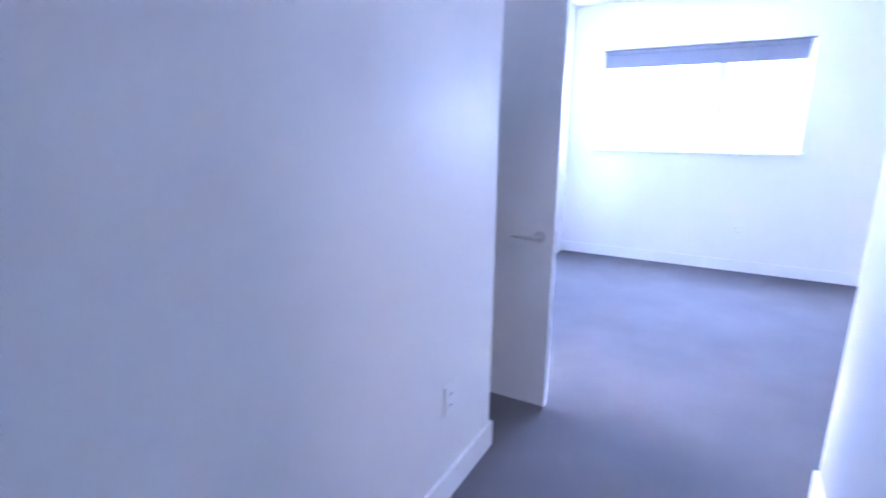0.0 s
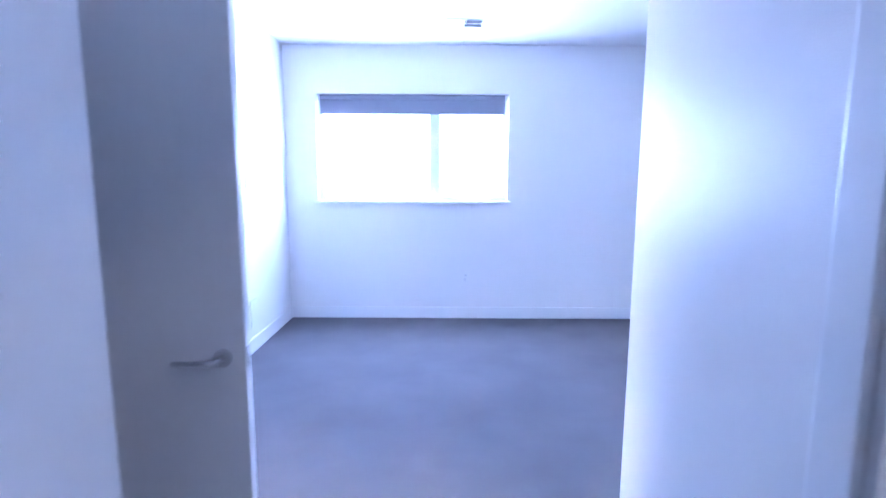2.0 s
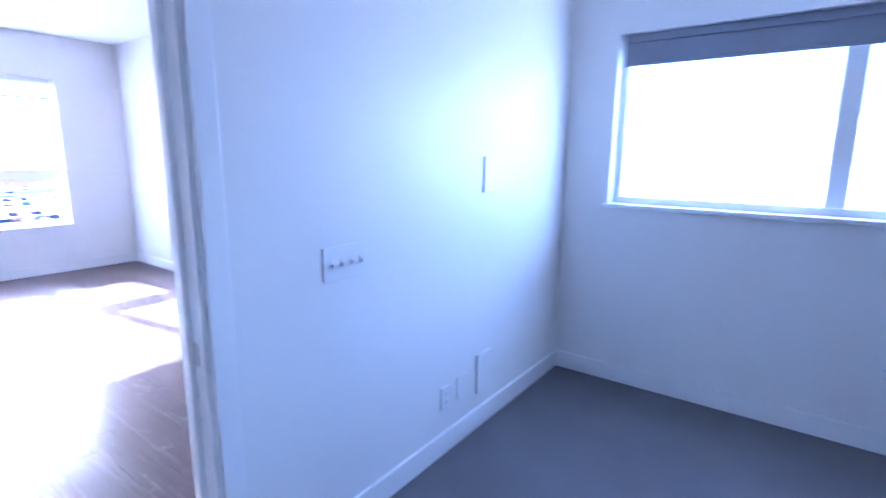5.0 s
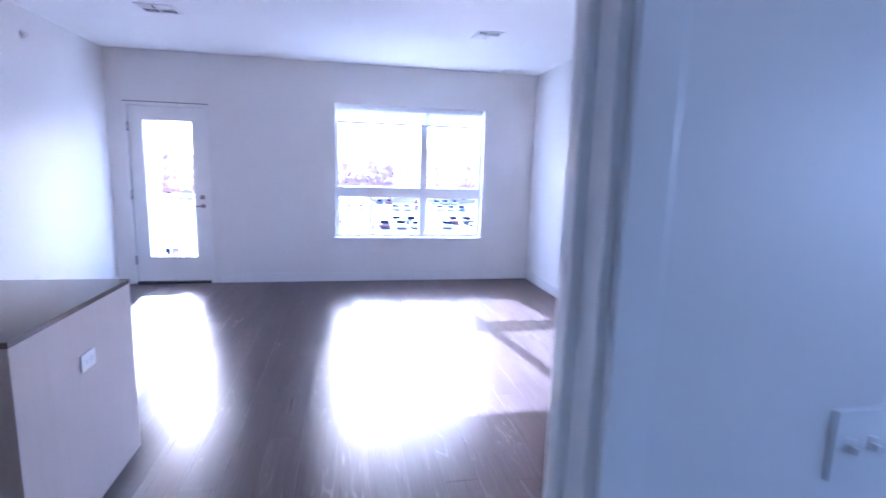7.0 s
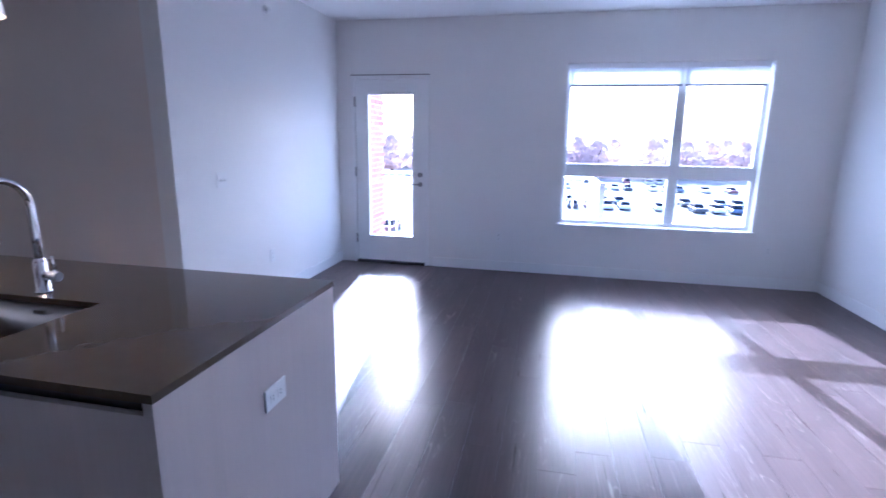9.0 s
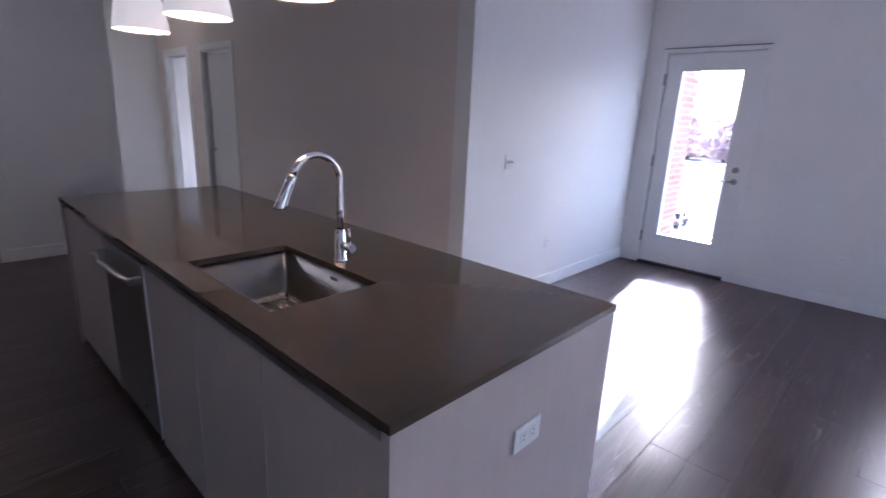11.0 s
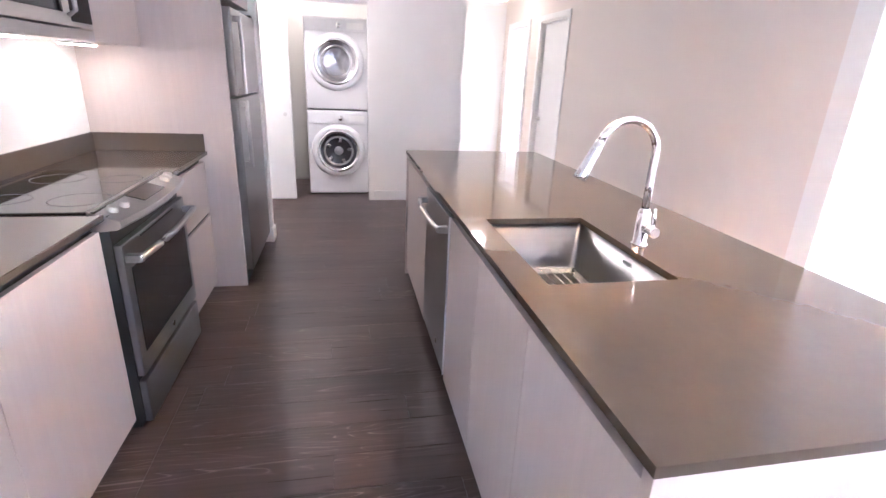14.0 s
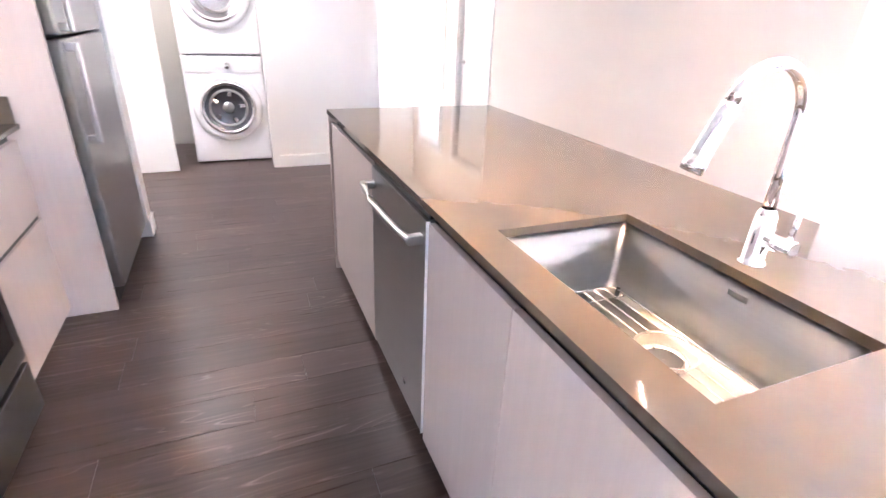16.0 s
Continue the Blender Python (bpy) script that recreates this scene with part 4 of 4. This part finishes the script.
# ---- outside: balcony, lot, trees ----
structure("ground", box(-900, 900, -900, 900, -9.6, -9.5), mat("pale_ground", (0.30, 0.29, 0.25), 0.95, spec=0.05, vary=0.25, scale=(0.02, 0.5)), "pale ground reaching to the horizon", "ground")
structure("parking_lot", box(-165, -12, -90, 90, -9.5, -9.46), ASPHALT, "grey asphalt parking lot below the flat", "parking lot")
structure("balcony_slab", box(-7.75, -6.15, -5.9, -2.42, -0.28, -0.06, 0.01), CONCRETE, "concrete balcony slab outside the glazed door", "balcony")

rail = thing("balcony_railing", -7.68, -4.3, -0.06, "white metal balcony railing with upright bars", "railing")
part("top_rail", box(-0.03, 0.03, -1.5, 1.83, 1.03, 1.07, 0.006), VINYL, rail)
part("bottom_rail", box(-0.02, 0.02, -1.5, 1.83, 0.09, 0.12, 0.004), VINYL, rail)
part("top_rail", box(0.03, 1.52, 1.77, 1.83, 1.03, 1.07, 0.006), VINYL, rail)
part("bottom_rail", box(0.02, 1.52, 1.78, 1.82, 0.09, 0.12, 0.004), VINYL, rail)
bar_mesh = mesh(box(-0.009, 0.009, -0.009, 0.009, 0.12, 1.03), "bar", VINYL)
for i in range(27):
    b = new("bar", bar_mesh)
    b.parent, b.location = rail, (0, -1.44 + i * 0.12, 0)
for i in range(12):
    b = new("bar", bar_mesh)
    b.parent, b.location = rail, (0.12 + i * 0.12, 1.80, 0)
for x, y in ((0, -1.5), (0, 0), (0, 1.8), (1.49, 1.8)):
    part("post", box(x - 0.03, x + 0.03, y - 0.03, y + 0.03, 0, 1.10, 0.005), VINYL, rail)

pier = thing("brick_pier", -6.95, -5.70, -0.06, "red brick wall at the side of the balcony", "brick wall")
part("core", box(-0.79, 0.79, -0.10, 0.095, 0, 2.9), MORTAR, pier)
brick_mesh = mesh(box(-0.097, 0.097, -0.05, 0.05, -0.028, 0.028, 0.003, 1), "brick", BRICK)
for k in range(38):
    for i in range(8):
        b = new("brick", brick_mesh)
        b.parent, b.location = pier, (-0.69 + i * 0.205 - (k % 2) * 0.1 + 0.05, 0.052, 0.035 + 0.0755 * k)


def car(x, y, yaw, color, label):
    th = thing("car", x, y, -9.46, label, "car", "cars in the parking lot")
    th.matrix_basis = pose(x, y, -9.46, 0, 0, yaw)
    bm = box(-2.2, 2.2, -0.88, 0.88, 0.28, 0.88, 0.16, 3)
    part("body", bm, color, th)
    bm = bmesh.new()
    lo = [bm.verts.new((a, b, 0.86)) for a, b in ((-1.7, -0.8), (1.0, -0.8), (1.0, 0.8), (-1.7, 0.8))]
    hi = [bm.verts.new((a, b, 1.42)) for a, b in ((-1.2, -0.62), (0.35, -0.62), (0.35, 0.62), (-1.2, 0.62))]
    for i in range(4):
        bm.faces.new((lo[i], lo[(i + 1) % 4], hi[(i + 1) % 4], hi[i]))
    part("windows", bm, BLACKGLASS, th)
    part("roof", box(-1.2, 0.35, -0.62, 0.62, 1.41, 1.46, 0.02), color, th)
    for a in (-1.35, 1.35):
        for b in (-0.84, 0.84):
            part("wheel", cyl((a, b - 0.1, 0.32), (a, b + 0.1, 0.32), 0.32, n=16), BLACK, th)
    return th


CARS = [(mat("car_" + n.replace(" ", "_"), c, 0.25, 0.2), n) for n, c in (("silver", (0.5, 0.5, 0.52)), ("white", (0.75, 0.75, 0.75)), ("dark grey", (0.10, 0.10, 0.11)), ("maroon", (0.22, 0.10, 0.10)), ("slate blue", (0.14, 0.17, 0.24)))]
firsts = [car(-30.0, -22.0 + 3.0 * i, 90 * (i % 2) * 0 + 4, m, n + " parked car in the lot") for i, (m, n) in enumerate(CARS)]
rng = random.Random(4)
for row, x in enumerate((-30, -37, -58, -66, -90, -98, -128, -150)):
    for i in range(24):
        if rng.random() < (0.2 if row < 2 else 0.55) or (row == 0 and i < 5):
            continue
        copy_thing(rng.choice(firsts), pose(x + rng.uniform(-0.3, 0.3), -22 + 2.9 * i, -9.46, 0, 0, rng.choice((0, 180)) + rng.uniform(-2, 2)))


def leafy(n, spread, size, seed, z0=0.0):
    """A crown of many small clumps of leaves with gaps."""
    r = random.Random(seed)
    verts, faces = [], []
    for _ in range(n):
        a, h = r.uniform(0, 2 * math.pi), r.random()
        rad = math.sqrt(r.random()) * spread[0] * math.sin(math.pi * (0.12 + 0.85 * h)) * r.uniform(0.7, 1.15)
        c = Vector((rad * math.cos(a), rad * math.sin(a), z0 + h * spread[1]))
        for _ in range(2):
            q = Euler((r.uniform(0, 6), r.uniform(0, 6), r.uniform(0, 6))).to_matrix()
            s = size * r.uniform(0.6, 1.4)
            k = len(verts)
            verts += [c + q @ Vector(v) * s for v in ((-1, -0.6, 0), (1, -0.5, 0.2), (0.7, 0.7, 0), (-0.6, 0.8, 0.3))]
            faces.append((k, k + 1, k + 2, k + 3))
    me = bpy.data.meshes.new("crown")
    me.from_pydata([tuple(v) for v in verts], [], faces)
    return me


def tree(x, y, z, h, w, material, label, seed, n=500, size=0.5):
    th = thing("tree", x, y, z, label, "tree", "trees beyond the parking lot")
    part("trunk", tube([(0, 0, 0), (0.05 * w, 0, 0.35 * h), (0, 0.04 * w, 0.75 * h)], [0.035 * h, 0.025 * h, 0.008 * h], 8), BARK, th)
    r = random.Random(seed)
    for i in range(6):
        a = i * 1.05
        part("limb", tube([(0, 0, (0.3 + 0.06 * i) * h), (0.3 * w * math.cos(a), 0.3 * w * math.sin(a), (0.5 + 0.05 * i) * h), (0.45 * w * math.cos(a), 0.45 * w * math.sin(a), (0.62 + 0.05 * i) * h)], [0.012 * h, 0.008 * h, 0.003 * h], 6), BARK, th)
    me = leafy(n, (w * 0.5, h * 0.9), size, seed, h * 0.08)
    me.materials.append(material)
    c = new("crown", me)
    c.parent = th
    return th


base = [tree(-210 - 8 * i, -150 + 9 * i, -9.5, 12.4 + 0.6 * i, 17, LEAF, "brown autumn tree beyond the parking lot, coloured pale for haze", 10 + i, 900, 0.5) for i in range(3)]
for row in range(3):
    for i in range(70):
        x, y = -180 - 26 * row + rng.uniform(-10, 10), -260 + 7.2 * i + rng.uniform(-3, 3)
        copy_thing(rng.choice(base), pose(x, y, -9.5, 0, 0, rng.uniform(0, 360)))
for i in range(14):
    copy_thing(rng.choice(base), pose(-95 + 14 * i + rng.uniform(-4, 4), 120 + rng.uniform(-12, 12), -9.5, 0, 0, rng.uniform(0, 360)))
for i, (x, y) in enumerate(((6.5, 17), (10.5, 19), (2.5, 21))):
    tree(x, y, -9.5, 12.0, 6.5, LEAFRED, "reddish autumn tree outside the bedroom window", 40 + i, 900, 0.22)

woods_rng = random.Random(21)
verts, faces = [], []
for _ in range(9000):
    y = woods_rng.uniform(-330, 260)
    top = 0.4 + 1.3 * math.sin(y * 0.031) + 0.9 * math.sin(y * 0.083 + 1) + woods_rng.gauss(0, 0.5)
    c = Vector((woods_rng.uniform(-275, -245), y, -9.5 + (top + 9.5) * woods_rng.random() ** 0.6))
    q = Euler((woods_rng.uniform(0, 6), woods_rng.uniform(0, 6), woods_rng.uniform(0, 6))).to_matrix()
    k, size = len(verts), woods_rng.uniform(1.0, 2.2)
    verts += [c + q @ Vector(v) * size for v in ((-1, -0.6, 0), (1, -0.5, 0.2), (0.7, 0.7, 0), (-0.6, 0.8, 0.3))]
    faces.append((k, k + 1, k + 2, k + 3))
me = bpy.data.meshes.new("far_woods")
me.from_pydata([tuple(v) for v in verts], [], faces)
# Same pale leaf colour, with the haze painted in.
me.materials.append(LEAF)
tagged(new("far_woods", me), "brown and mauve autumn woods on the horizon, coloured pale for haze", "woods", kind="stuff")

# ---- floor planks ----
plank_rng = random.Random(8)
PW, PL = 0.178, 1.24
lengths = {}


def plank_mesh(length, width):
    key = (round(length, 3), round(width, 3))
    if key not in lengths:
        lengths[key] = mesh(box(-key[0] / 2 + 0.0009, key[0] / 2 - 0.0009, -key[1] / 2 + 0.0009, key[1] / 2 - 0.0009, -0.004, 0.0), "plank", PLANK)
    return lengths[key]


def lay(x0, x1, y0, y1):
    y = y0
    while y < y1 - 0.01:
        w = min(PW, y1 - y)
        x = x0 - plank_rng.random() * PL
        while x < x1 - 0.001:
            a, b = max(x, x0), min(x + PL, x1)
            if b - a > 0.02:
                p = new("plank", plank_mesh(b - a, w))
                p.parent, p.location = floor, ((a + b) / 2, y + w / 2, 0.0)
            x += PL
        y += w


lay(-6.0, -0.0, -5.56, -0.0)
lay(0.0, 0.72, -5.56, -4.0)
lay(-3.25, 0.72, -9.11, -5.56)
lay(-3.25, -2.06, -11.5, -9.11)
lay(-1.09, 0.70, -10.3, -9.11)
